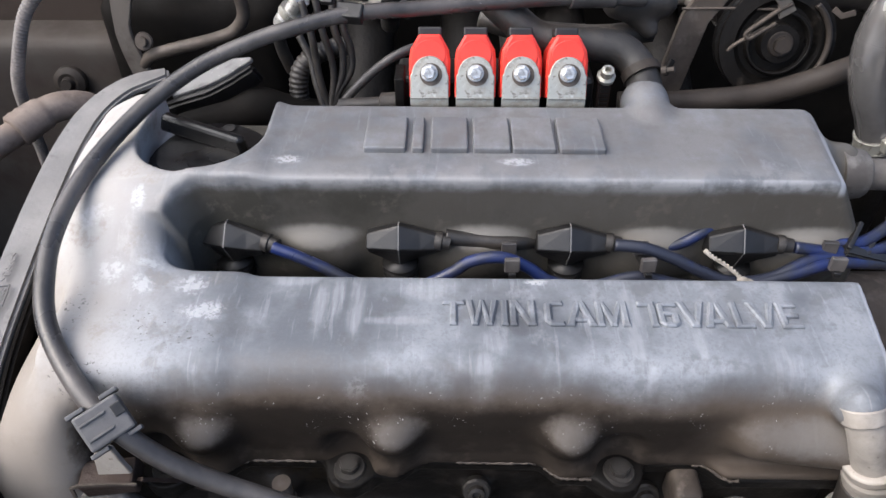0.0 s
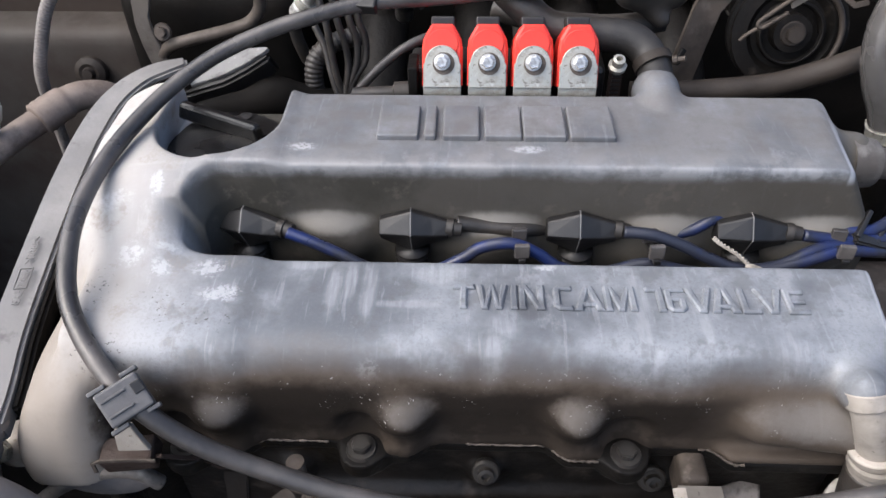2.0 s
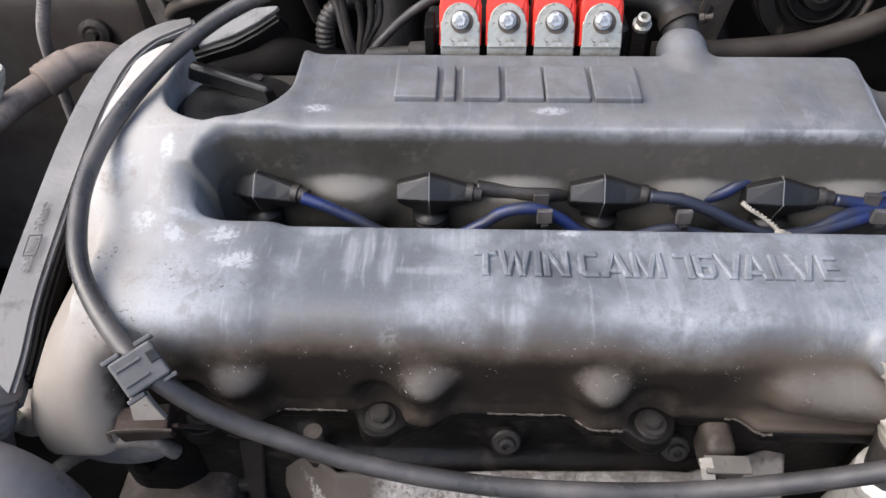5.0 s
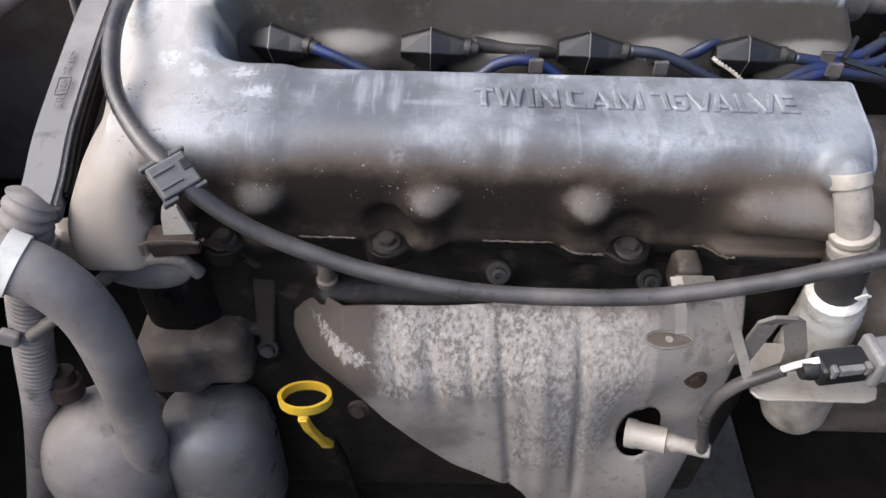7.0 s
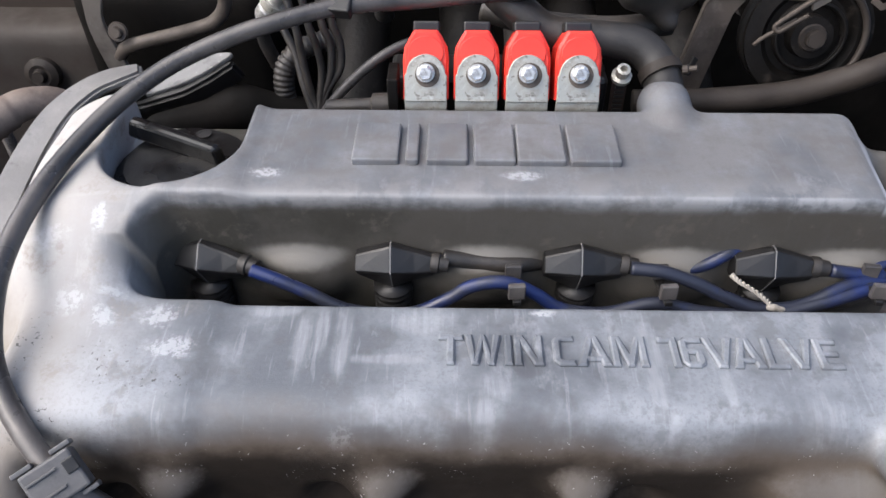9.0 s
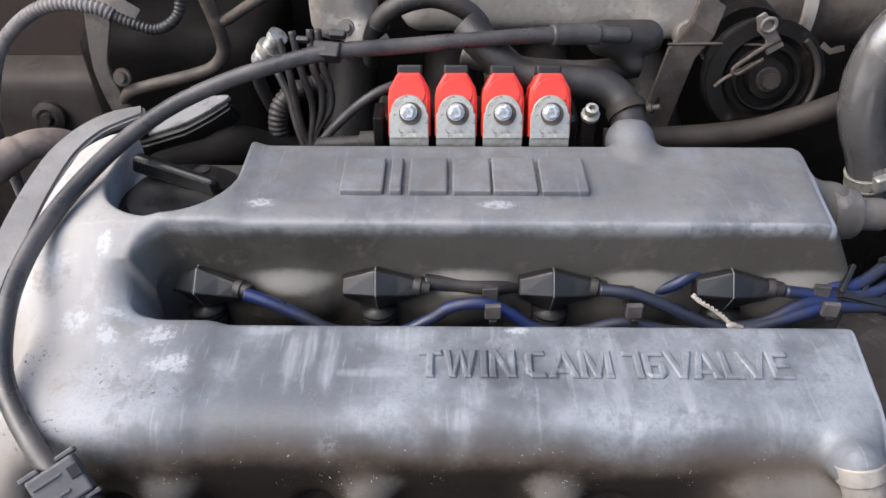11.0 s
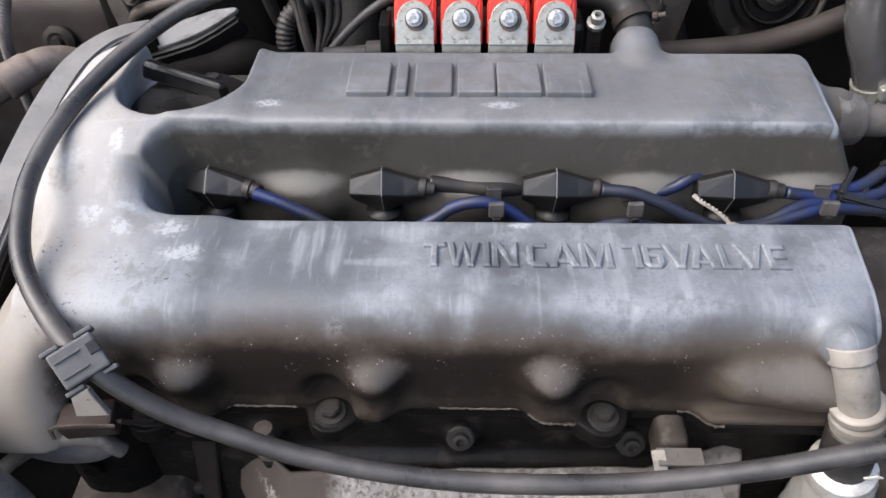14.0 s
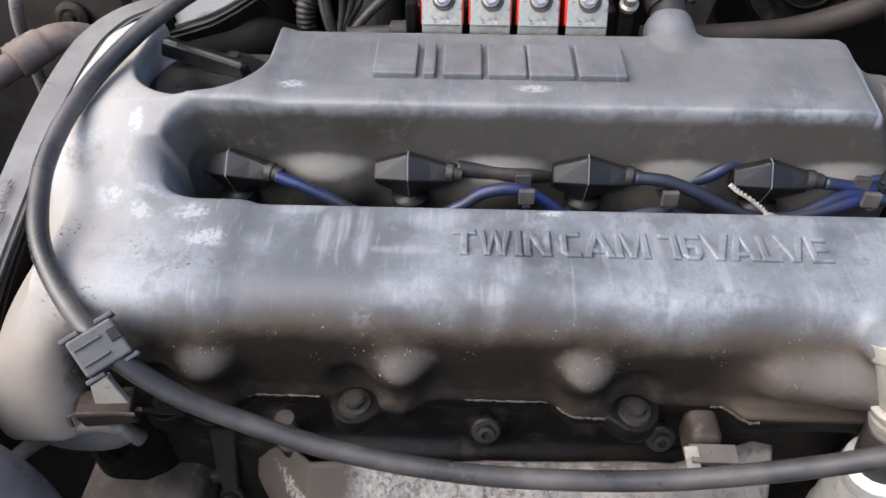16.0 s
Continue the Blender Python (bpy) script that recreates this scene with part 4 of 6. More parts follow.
plug_cap.matrix_basis = pose(CAPS[0] - 0.001, 0.3165, 0.803, 0, 0, -10)

LEADS = [[(-0.100, 0.3060, 0.8245), (-0.086, 0.3030, 0.8205), (-0.071, 0.3000, 0.8145), (-0.050, 0.2960, 0.8060), (-0.020, 0.2955, 0.8050), (0.000, 0.2985, 0.8130), (0.010, 0.3000, 0.8200), (0.022, 0.3005, 0.8235), (0.032, 0.3005, 0.8225), (0.044, 0.2995, 0.8165),
          (0.058, 0.2970, 0.8080), (0.080, 0.2955, 0.8070), (0.105, 0.2980, 0.8120), (0.130, 0.2960, 0.8080), (0.160, 0.2950, 0.8075), (0.190, 0.2990, 0.8130), (0.215, 0.3050, 0.8170), (0.245, 0.3120, 0.8110), (0.270, 0.3180, 0.8060), (0.2965, 0.333, 0.8065), (0.32, 0.35, 0.80), (0.325, 0.36, 0.75)],
         [(-0.003, 0.3180, 0.8235), (0.014, 0.3180, 0.8210), (0.035, 0.3180, 0.8190), (0.055, 0.3260, 0.8150), (0.080, 0.3310, 0.8090), (0.100, 0.3250, 0.8110), (0.118, 0.3180, 0.8155), (0.133, 0.3180, 0.8205), (0.145, 0.3210, 0.8265), (0.165, 0.3310, 0.8280), (0.190, 0.3310, 0.8230),
          (0.212, 0.3220, 0.8200), (0.235, 0.3190, 0.8210), (0.2590, 0.333, 0.8245), (0.285, 0.352, 0.82), (0.295, 0.365, 0.77)],
         [(0.092, 0.3080, 0.8270), (0.108, 0.3060, 0.8265), (0.124, 0.3030, 0.8220), (0.140, 0.3000, 0.8150), (0.158, 0.2975, 0.8095), (0.180, 0.2990, 0.8110), (0.205, 0.3070, 0.8180), (0.235, 0.3130, 0.8140), (0.262, 0.318, 0.8105), (0.2845, 0.333, 0.8125), (0.31, 0.352, 0.80), (0.315, 0.362, 0.75)],
         [(0.195, 0.3130, 0.8220), (0.222, 0.313, 0.8185), (0.248, 0.318, 0.8170), (0.2720, 0.333, 0.8185), (0.297, 0.352, 0.81), (0.305, 0.362, 0.76)]]
for i, ctrl in enumerate(LEADS):
    lead = thing("spark_plug_lead", "dark blue silicone spark plug lead lying in the valley", "ignition lead", ctrl[0], "spark plug leads")
    part("cable", tube(ctrl, 0.0035, 10, 12), BLUE, lead)
    if i == 1:
        part("sleeve", tube(ctrl[:4], 0.0046, 10, 14), RUBBER, lead, "black rubber sleeve on the lead")
lead_clip = thing("lead_clip", "small black plastic clip holding the leads apart", "cable clip", group="lead clips")
part("bar", block((0.004, 0.034, 0.003), pose(0, -0.0035, -0.0045), 0.0006), BLACK, lead_clip)
for y in (-0.0165, -0.0010, 0.0100):
    part("jaw", block((0.0085, 0.0034, 0.0085), pose(0, y, 0.0005), 0.0007), CONDUIT, lead_clip)
copy_thing(lead_clip, pose(0.1075, 0.3115, 0.8215, -6, 0, 4))
copy_thing(lead_clip, pose(0.214, 0.3125, 0.8225, -6, 0, -6))
lead_clip.matrix_basis = pose(0.033, 0.3105, 0.8215, -6, 0, 3)
twine = thing("twine", "knotted bit of dirty white twine round a lead", "string", (0.15, 0.3, 0.82))
TW = spline([(0.1425, 0.3065, 0.8245), (0.1455, 0.303, 0.8235), (0.1525, 0.300, 0.8205), (0.1590, 0.297, 0.8165), (0.1625, 0.2945, 0.8135)], 14)
for ph in (0.0, math.pi):
    part("strand", sweep([p + 0.0007 * np.array((math.cos(k * 0.75 + ph), 0.4 * math.sin(k * 0.75 + ph), math.sin(k * 0.75 + ph))) for k, p in enumerate(TW)], 0.00075, 8), TWINE, twine)
part("knot", cast(lambda P: join(f_ball(P, (0.1625, 0.2945, 0.8138), (0.0032, 0.002, 0.002)), f_ball(P, (0.1665, 0.294, 0.8132), (0.0024, 0.0014, 0.0014)), 0.001), (0.157, 0.29, 0.809), (0.171, 0.299, 0.818), 0.0006), TWINE, twine)
comb = thing("lead_comb", "black plastic comb spreading the blue leads", "cable clip", (0.255, 0.31, 0.8))
part("spine", strip([(0.222, 0.3125, 0.820), (0.25, 0.3145, 0.8105), (0.280, 0.317, 0.797)], 0.007, 0.009, up=(0, -0.5, 1)), BLACK, comb)
for i in range(5):
    part("tooth", block((0.003, 0.020, 0.007), pose(0.2295 + i * 0.0123, 0.3195 + i * 0.0004, 0.8245 - i * 0.0055, 20, 20, -28), 0.0008), BLACK, comb)
part("bar", strip([(0.2535, 0.332, 0.8285), (0.277, 0.334, 0.8180), (0.301, 0.336, 0.8065)], 0.004, 0.005, up=(0, -0.5, 1)), BLACK, comb)

# ---- gas injectors behind the cover ----
injector = thing("gas_injector", "red plastic gas injector coil with a steel clamp and bolt", "injector", group="gas injectors")
TIP = pose(0, 0, 0, 62, 0, 0)


def body_outline(w, lo, hi, shoulder):
    return [(-w, lo), (w, lo), (w, shoulder - 0.004), (w * 0.93, shoulder + 0.002), (w * 0.62, hi - 0.002), (w * 0.5, hi), (-w * 0.5, hi), (-w * 0.62, hi - 0.002), (-w * 0.93, shoulder + 0.002), (-w, shoulder - 0.004)]


part("coil", plate(body_outline(0.0127, 0.001, 0.0385, 0.0275), 0.026, TIP @ pose(0, 0, -0.026), 0.0016), RED, injector)
part("cap", plate([(0.0100 * math.cos(a), 0.0265 + 0.009 * math.sin(a)) for a in np.linspace(0, 2 * math.pi, 18)[:-1]], 0.0012, TIP @ pose(0, 0, -0.0002), 0.0004), RED, injector)
arch = [(0.0108 * math.cos(a), 0.0150 + 0.0108 * math.sin(a)) for a in np.linspace(0, math.pi, 15)]
arch = [(0.0118, 0.0), (0.0118, 0.0140), (0.0108, 0.0155)] + arch[1:-1] + [(-0.0108, 0.0155), (-0.0118, 0.0140), (-0.0118, 0.0)]
part("clamp", plate(arch, 0.002, TIP @ pose(0, 0.0, 0.0012), 0.0005), STEEL, injector, "zinc plated steel clamp")
part("clamp_foot", strip(spline([(0, 0.0035, -0.020), (0, 0.0005, -0.012), (0, -0.0012, -0.004), (0, 0.0, 0.001)], 4), 0.0236, 0.002, up=(0, 1, 0)), STEEL, injector, "bent foot of the clamp")
part("washer", lathe([(0.001, 0), (0.0068, 0), (0.0068, 0.0008), (0.001, 0.0008)], TIP @ pose(0.0010, 0.0147, 0.0032), 24), OLD_STEEL, injector, "dark oily washer")
part("bolt", lathe([(0.001, 0), (0.0045, 0), (0.0045, 0.0045), (0.0034, 0.0054), (0.001, 0.0054)], TIP @ pose(0, 0.0157, 0.0056, 0, 0, 12), 6), BRIGHT, injector, "bright hexagon bolt head")
part("bolt_flange", lathe([(0.001, 0), (0.0052, 0), (0.0050, 0.0014), (0.001, 0.0016)], TIP @ pose(0, 0.0157, 0.0040), 22), BRIGHT, injector)
part("connector", block((0.0150, 0.006, 0.014), TIP @ pose(0, 0.0405, -0.016), 0.0012), BLACK, injector, "black plastic plug on the coil")
part("barrel", lathe([(0.001, 0), (0.009, 0), (0.009, 0.03), (0.001, 0.03)], TIP @ pose(0, 0.02, -0.055), 18), BLACK, injector)
INJ = [-0.0140, 0.0142, 0.0424, 0.0706]
for x in INJ[1:]:
    copy_thing(injector, pose(x, 0.4015, 0.864))
injector.matrix_basis = pose(INJ[0], 0.4015, 0.864)
rail = thing("gas_rail", "black metal gas rail carrying the injectors", "fuel rail", (0.03, 0.44, 0.84))
part("bar", block((0.128, 0.03, 0.03), pose(0.028, 0.440, 0.85), 0.003), BLACK, rail)
part("end_plate", block((0.006, 0.02, 0.034), pose(-0.0325, 0.412, 0.86), 0.001), ALU_DARK, rail)
part("fitting", lathe([(0.001, 0), (0.007, 0), (0.007, 0.012), (0.0045, 0.013), (0.0045, 0.04), (0.001, 0.04)], along((-0.034, 0.42, 0.850), (-0.1, 0.42, 0.846)), 18), RUBBER, rail)
stand = thing("clamp_screw", "upright worm clamp with a bright screw head beside the injectors", "hose clamp", (0.099, 0.43, 0.82))
part("worm_strip", strip([(0.099, 0.425, 0.81), (0.0985, 0.424, 0.84), (0.098, 0.424, 0.8665)], 0.0085, 0.0025, up=(0, 1, 0)), RUST, stand, "slotted steel worm strip")
for i in range(7):
    part("slot", block((0.0055, 0.001, 0.0014), pose(0.0985, 0.4225, 0.846 + i * 0.003), 0), BLACK, stand)
part("screw", lathe([(0.001, 0), (0.0058, 0), (0.0060, 0.003), (0.0040, 0.004), (0.0040, 0.009), (0.0022, 0.0095), (0.0022, 0.006), (0.001, 0.006)], along((0.098, 0.423, 0.867), (0.0975, 0.410, 0.894)), 10), STEEL, stand)

# ---- hoses and pipes behind the cover ----
solo("breather_hose", tube([(0.02, 0.47, 0.905), (0.035, 0.458, 0.895), (0.055, 0.45, 0.882), (0.083, 0.446, 0.8795), (0.106, 0.443, 0.878), (0.118, 0.436, 0.872), (0.1225, 0.424, 0.865), (0.1225, 0.410, 0.860)], 0.0110, 10, 18), RUBBER,
     "black rubber breather hose pushed on the cover's nipple", "hose")
wire_clamp = thing("hose_clamp", "dirty wire clamp round the breather hose", "hose clamp", (0.123, 0.43, 0.87))
part("ring", band(along((0.1215, 0.428, 0.868), (0.118, 0.438, 0.874)), 0.0114, 0.006, 0.0012), DARK_BROWN, wire_clamp)
part("ear", block((0.004, 0.003, 0.011), pose(0.137, 0.425, 0.874, -30, 30, 0), 0.001), ALU_DARK, wire_clamp)
part("screw", lathe([(0.001, 0), (0.0028, 0), (0.0028, 0.003), (0.0018, 0.0035), (0.0018, 0.008), (0.001, 0.008)], along((0.133, 0.424, 0.872), (0.143, 0.420, 0.876)), 10), OLD_STEEL, wire_clamp)
solo("coolant_pipe", tube([(0.12, 0.468, 0.822), (0.16, 0.465, 0.8248), (0.2146, 0.465, 0.8306), (0.2495, 0.465, 0.8415), (0.2753, 0.466, 0.8520), (0.33, 0.475, 0.87)], 0.0086, 8, 18), DARK_BROWN, "grimy dark brown hose running behind the cover", "hose")
spout = thing("breather_outlet", "dusty grey outlet pipe at the end of the cover", "pipe", (0.25, 0.368, 0.84))
part("pipe", lathe([(0.001, 0), (0.0170, 0), (0.0150, 0.016), (0.0140, 0.0175), (0.0096, 0.0178), (0.0096, 0.0345), (0.0088, 0.0362), (0.001, 0.0366)], along((0.231, 0.3655, 0.836), (0.3, 0.3655, 0.834)), 26), CAST_GREY, spout)
riser = thing("air_hose", "shiny dark hose with a steel clamp rising beside the cover", "hose", (0.286, 0.415, 0.77))
RISE = [(0.2865, 0.415, 0.8130), (0.2815, 0.415, 0.8295), (0.2740, 0.415, 0.8470), (0.2655, 0.415, 0.8630), (0.2590, 0.415, 0.8810), (0.2560, 0.415, 0.9000), (0.2590, 0.415, 0.9200), (0.2690, 0.415, 0.9360), (0.2880, 0.415, 0.9500)]
part("hose", tube(RISE, [0.0128] * 16 + [0.0128 + 0.0008 * min(i / 16, 1) for i in range(49)], 8, 26), GLOSSY, riser)
part("fold", band(along((0.2562, 0.4150, 0.8985), (0.2566, 0.4150, 0.9060)), 0.0134, 0.0022, 0.0006), GLOSSY, riser, "crease round the hose's bend")
part("stub", tube([(0.2875, 0.415, 0.8145), (0.291, 0.415, 0.800), (0.293, 0.415, 0.760), (0.293, 0.415, 0.700)], 0.0112, 6, 18), ALU_DARK, riser, "dark pipe stub under the hose")
CLAMP = along((0.2818, 0.4150, 0.8285), (0.2762, 0.4150, 0.8460))
part("band", band(CLAMP, 0.0129, 0.0078, 0.0009), STEEL, riser, "bright steel clamp band")
for h in (-0.0040, 0.0040):
    part("band_edge", band(CLAMP @ pose(0, 0, h), 0.0129, 0.0010, 0.0013), STEEL, riser)
part("screw_housing", block((0.0115, 0.0060, 0.0100), pose(0.2830, 0.4005, 0.8335, 0, -17, 12), 0.0014), STEEL, riser, "bright worm screw housing")
part("screw", lathe([(0.001, 0), (0.0026, 0), (0.0026, 0.010), (0.0034, 0.0105), (0.0034, 0.0135), (0.001, 0.014)], along((0.2850, 0.3990, 0.8345), (0.2990, 0.4040, 0.8350)), 10), STEEL, riser)

LOOM = [(0.125, 0.468, 0.9000), (0.100, 0.460, 0.9045), (0.062, 0.452, 0.9070), (0.0163, 0.445, 0.9064), (-0.0196, 0.438, 0.9062), (-0.063, 0.4265, 0.9075), (-0.0967, 0.416, 0.9030), (-0.120, 0.410, 0.8975), (-0.150, 0.398, 0.888), (-0.175, 0.378, 0.877),
        (-0.192, 0.348, 0.868), (-0.2005, 0.317, 0.862), (-0.2035, 0.29, 0.856), (-0.202, 0.265, 0.849), (-0.195, 0.238, 0.838), (-0.178, 0.214, 0.827), (-0.155, 0.194, 0.817), (-0.130, 0.186, 0.797),
        (-0.1, 0.182, 0.781), (-0.055, 0.175, 0.7685), (0.0, 0.17, 0.761), (0.05, 0.168, 0.7605), (0.1, 0.168, 0.7635), (0.15, 0.168, 0.776), (0.19, 0.168, 0.791), (0.25, 0.168, 0.815), (0.33, 0.17, 0.85)]
loom = thing("wiring_loom", "dusty black conduit looping round the cover", "wiring loom", (-0.15, 0.2, 0.8))
part("conduit", tube(LOOM, 0.0049, 8, 14), CONDUIT, loom)
part("sleeve", tube([(0.074, 0.4545, 0.9064), (0.088, 0.4572, 0.9057), (0.104, 0.461, 0.9040)], 0.0066, 6, 14), CONDUIT, loom, "dusty sleeve over the conduit")
CLIP = pose(-0.157, 0.194, 0.8165, 38, -8, 40)
clip = part("clip", block((0.021, 0.018, 0.014), CLIP, 0.0012), CLIP_GREY, loom, "dusty grey plastic clip")
for dx, dy in ((-0.008, 0.0105), (0.008, 0.0105), (-0.008, -0.0105), (0.008, -0.0105)):
    part("lug", block((0.0085, 0.0022, 0.009), CLIP @ pose(dx, dy, 0.001), 0.0006), CLIP_GREY, clip)
part("rib", block((0.012, 0.0012, 0.0016), CLIP @ pose(-0.003, 0.004, 0.0072), 0.0003), CLIP_GREY, clip)
part("rib", block((0.012, 0.0012, 0.0016), CLIP @ pose(-0.003, -0.004, 0.0072), 0.0003), CLIP_GREY, clip)
part("slot", block((0.005, 0.006, 0.003), CLIP @ pose(0.008, 0.002, 0.0062), 0.0004), BLACK, clip)
part("back_clip", block((0.017, 0.0105, 0.0085), pose(-0.0625, 0.4262, 0.9080, 30, 0, -10), 0.0012), BLACK, loom, "black plastic clip")
part("clip_ear", block((0.010, 0.0045, 0.0045), pose(-0.0560, 0.4315, 0.9165, 30, 0, -8), 0.001), BLACK, loom)
part("clip_ear", block((0.008, 0.0035, 0.004), pose(-0.0760, 0.4275, 0.9150, 30, 0, -8), 0.001), BLACK, loom)

# ---- front: exhaust shield, sensor, dipstick ----
RIBS = ((0.275, 0.014, 0.0022, 0.18), (0.366, 0.022, 0.0040, 0.22), (0.462, 0.012, 0.0020, 0.22), (0.540, 0.013, 0.0042, 0.70), (0.635, 0.030, -0.0030, 0.70), (0.735, 0.014, 0.0045, 0.70))


def shield_surface(u, v):
    """u across, v down: a ribbed pressed sheet wrapped over the manifold."""
    left = np.interp(v, [0, 0.10, 0.19, 0.32, 0.43, 0.57, 0.68, 0.75, 1], [-0.117, -0.119, -0.110, -0.090, -0.067, -0.034, 0.003, 0.030, 0.070])
    x = left + (0.177 + 0.008 * v - left) * u
    w = (x + 0.118) / 0.262
    z = 0.7045 - 0.009 * max(-0.04 - x, 0) / 0.08 + 0.006 * min(max(x, 0) / 0.05, 1) - 0.0015 * math.cos(w * 19) - 0.285 * v
    y = 0.206 - 0.028 * math.sin(min(v / 0.20, 1) * math.pi / 2) + 0.012 * max(v - 0.25, 0)
    y += 0.03 * max(0.12 - u, 0) / 0.12 + 0.020 * max(u - 0.80, 0) / 0.20
    for c, wide, deep, foot in RIBS:
        y += deep * math.exp(-((w - c - 0.12 * (v - 0.2)) / wide) ** 2) * min(1, v / 0.1) * (1 - min(max((v - foot) / 0.12, 0), 1))
    y += 0.016 * math.exp(-((x - 0.127) / 0.030) ** 2 - ((z - 0.590) / 0.055) ** 2)
    return (x, y, z)


HOLE = (0.130, 0.577, 0.0160, 0.032)
verts, faces, rim = [], [], []
NU, NV = 150, 90
for j in range(NV + 1):
    for i in range(NU + 1):
        x, y, z = shield_surface(i / NU, j / NV)
        k = math.hypot((x - HOLE[0]) / HOLE[2], (z - HOLE[1]) / HOLE[3])
        if 0.86 < k < 1.14:
            x, z, k = HOLE[0] + (x - HOLE[0]) / k, HOLE[1] + (z - HOLE[1]) / k, 1.0
        verts.append((x, y, z))
        rim.append(k)
for j in range(NV):
    for i in range(NU):
        a = j * (NU + 1) + i
        f = (a, a + NU + 1, a + NU + 2, a + 1)
        if min(rim[c] for c in f) > 0.9:
            faces.append(f)
shield = thing("exhaust_heat_shield", "ribbed heat shield with flaking pale coating over the exhaust manifold", "heat shield", (0.02, 0.2, 0.45))
sheet_ob = part("sheet", mesh_of(verts, faces), SHIELD, shield)
sheet_ob.modifiers.new("thickness", "SOLIDIFY").thickness = 0.002
for x, y, z in ((0.152, 0.191, 0.652), (-0.074, 0.180, 0.622)):
    part("bolt", hex_bolt(along((x, y, z), (x, y - 0.05, z + 0.01)), 0.009, 0.004, 0.008), RUST, shield, "rusty bolt head")
tab = thing("lifting_bracket", "bent steel bracket with a slotted tab", "bracket", (0.11, 0.17, 0.75))
part("hanger", strip([(0.1150, 0.1930, 0.7510), (0.1152, 0.1880, 0.7500), (0.1162, 0.1845, 0.7460), (0.1185, 0.1780, 0.7370), (0.1205, 0.1735, 0.7240)], 0.0066, 0.002, up=(0, -1, 0.4)), ALU_OLD, tab)
LENS = [(0.1135 + 0.0135 * math.cos(a), 0.1690 + 0.0060 * math.sin(a) * (1 - 0.25 * math.cos(a))) for a in np.linspace(0, 2 * math.pi, 25)[:-1]]
part("tab", plate(LENS, 0.002, pose(0, 0, 0.7215)), OLD_STEEL, tab, "dull steel tab")
part("tab_rim", sweep([(x, y, 0.7232) for x, y in LENS + LENS[:1]], 0.0008, 8), CAST_GREY, tab, "pale rolled edge of the tab")
part("slot", lathe([(0.001, 0), (0.0022, 0), (0.0022, 0.0006), (0.001, 0.0006)], pose(0.1130, 0.1690, 0.7236), 14), ALU_OLD, tab, "pale rivet")
part("nut", hex_bolt(along((0.1265, 0.1895, 0.7485), (0.1265, 0.1830, 0.7285)), 0.010, 0.007, 0.008), CASE_BOLT, tab)
part("lug", cast(lambda P: f_box(P, (0.1175, 0.1960, 0.728), (0.1325, 0.218, 0.7530), 0.004), (0.112, 0.188, 0.722), (0.139, 0.224, 0.765), 0.002), OLD_STEEL, tab, "mottled cast lug")
part("top_plate", block((0.023, 0.010, 0.0020), pose(0.1260, 0.1900, 0.7500, 0, 0, 0), 0.0006), CAST_GREY, tab)

o2 = thing("oxygen_sensor", "pale oxygen sensor screwed in the manifold with a grey lead", "sensor", (0.11, 0.16, 0.64))
part("body", lathe([(0.001, 0), (0.0105, 0), (0.0105, 0.006), (0.0095, 0.008), (0.0095, 0.028), (0.0065, 0.0285), (0.006, 0.031), (0.0068, 0.0315), (0.0065, 0.034), (0.0055, 0.036), (0.0055, 0.055), (0.0045, 0.057), (0.001, 0.057)],
                   along((0.1160, 0.182, 0.5950), (0.164, 0.163, 0.607)), 22), ALU_OLD, o2)
part("lead", tube([(0.1615, 0.1625, 0.609), (0.1585, 0.161, 0.622), (0.1520, 0.160, 0.646), (0.1518, 0.160, 0.6731), (0.1600, 0.160, 0.6918), (0.170, 0.1585, 0.703), (0.1788, 0.157, 0.7135)], 0.0042, 8, 12), CONDUIT, o2, "grey sleeved lead")
part("bare_wire", tube([(0.177, 0.157, 0.7125), (0.185, 0.156, 0.7205), (0.1945, 0.155, 0.7265)], 0.0021, 6, 8), WHITE, o2, "white wire")
PLUG = pose(0.2085, 0.156, 0.7200, 0, -5, 6)
plug = part("plug", block((0.030, 0.017, 0.015), PLUG, 0.003), BLACK, o2, "dark plug with a lock window")
part("lock", block((0.014, 0.004, 0.006), PLUG @ pose(0.001, -0.0075, 0.0065), 0.001), GREY_PLASTIC, plug)
part("lock_bridge", block((0.003, 0.005, 0.0075), PLUG @ pose(0.010, -0.0075, 0.0068), 0.0006), GREY_PLASTIC, plug)
part("lock_bridge", block((0.003, 0.005, 0.0075), PLUG @ pose(-0.009, -0.0075, 0.0068), 0.0006), GREY_PLASTIC, plug)
part("plug_end", lathe([(0.001, 0), (0.0055, 0), (0.0065, 0.004), (0.0065, 0.010), (0.001, 0.010)], PLUG @ pose(-0.0225, 0, 0, 0, 90, 0), 16), BLACK, plug)
socket = part("socket", block((0.062, 0.020, 0.021), pose(0.2525, 0.16, 0.7265, 0, -5, 6), 0.003), SOCKET, o2, "grey plastic socket housing")
part("collar", block((0.006, 0.0225, 0.0235), pose(0.2245, 0.1572, 0.7245, 0, -5, 6), 0.002), SOCKET, socket)
part("rib", block((0.040, 0.004, 0.003), pose(0.2525, 0.1505, 0.7375, 0, -5, 6), 0.001), SOCKET, socket)
part("rib", block((0.040, 0.003, 0.003), pose(0.2525, 0.1490, 0.7290, 0, -5, 6), 0.001), SOCKET, socket)

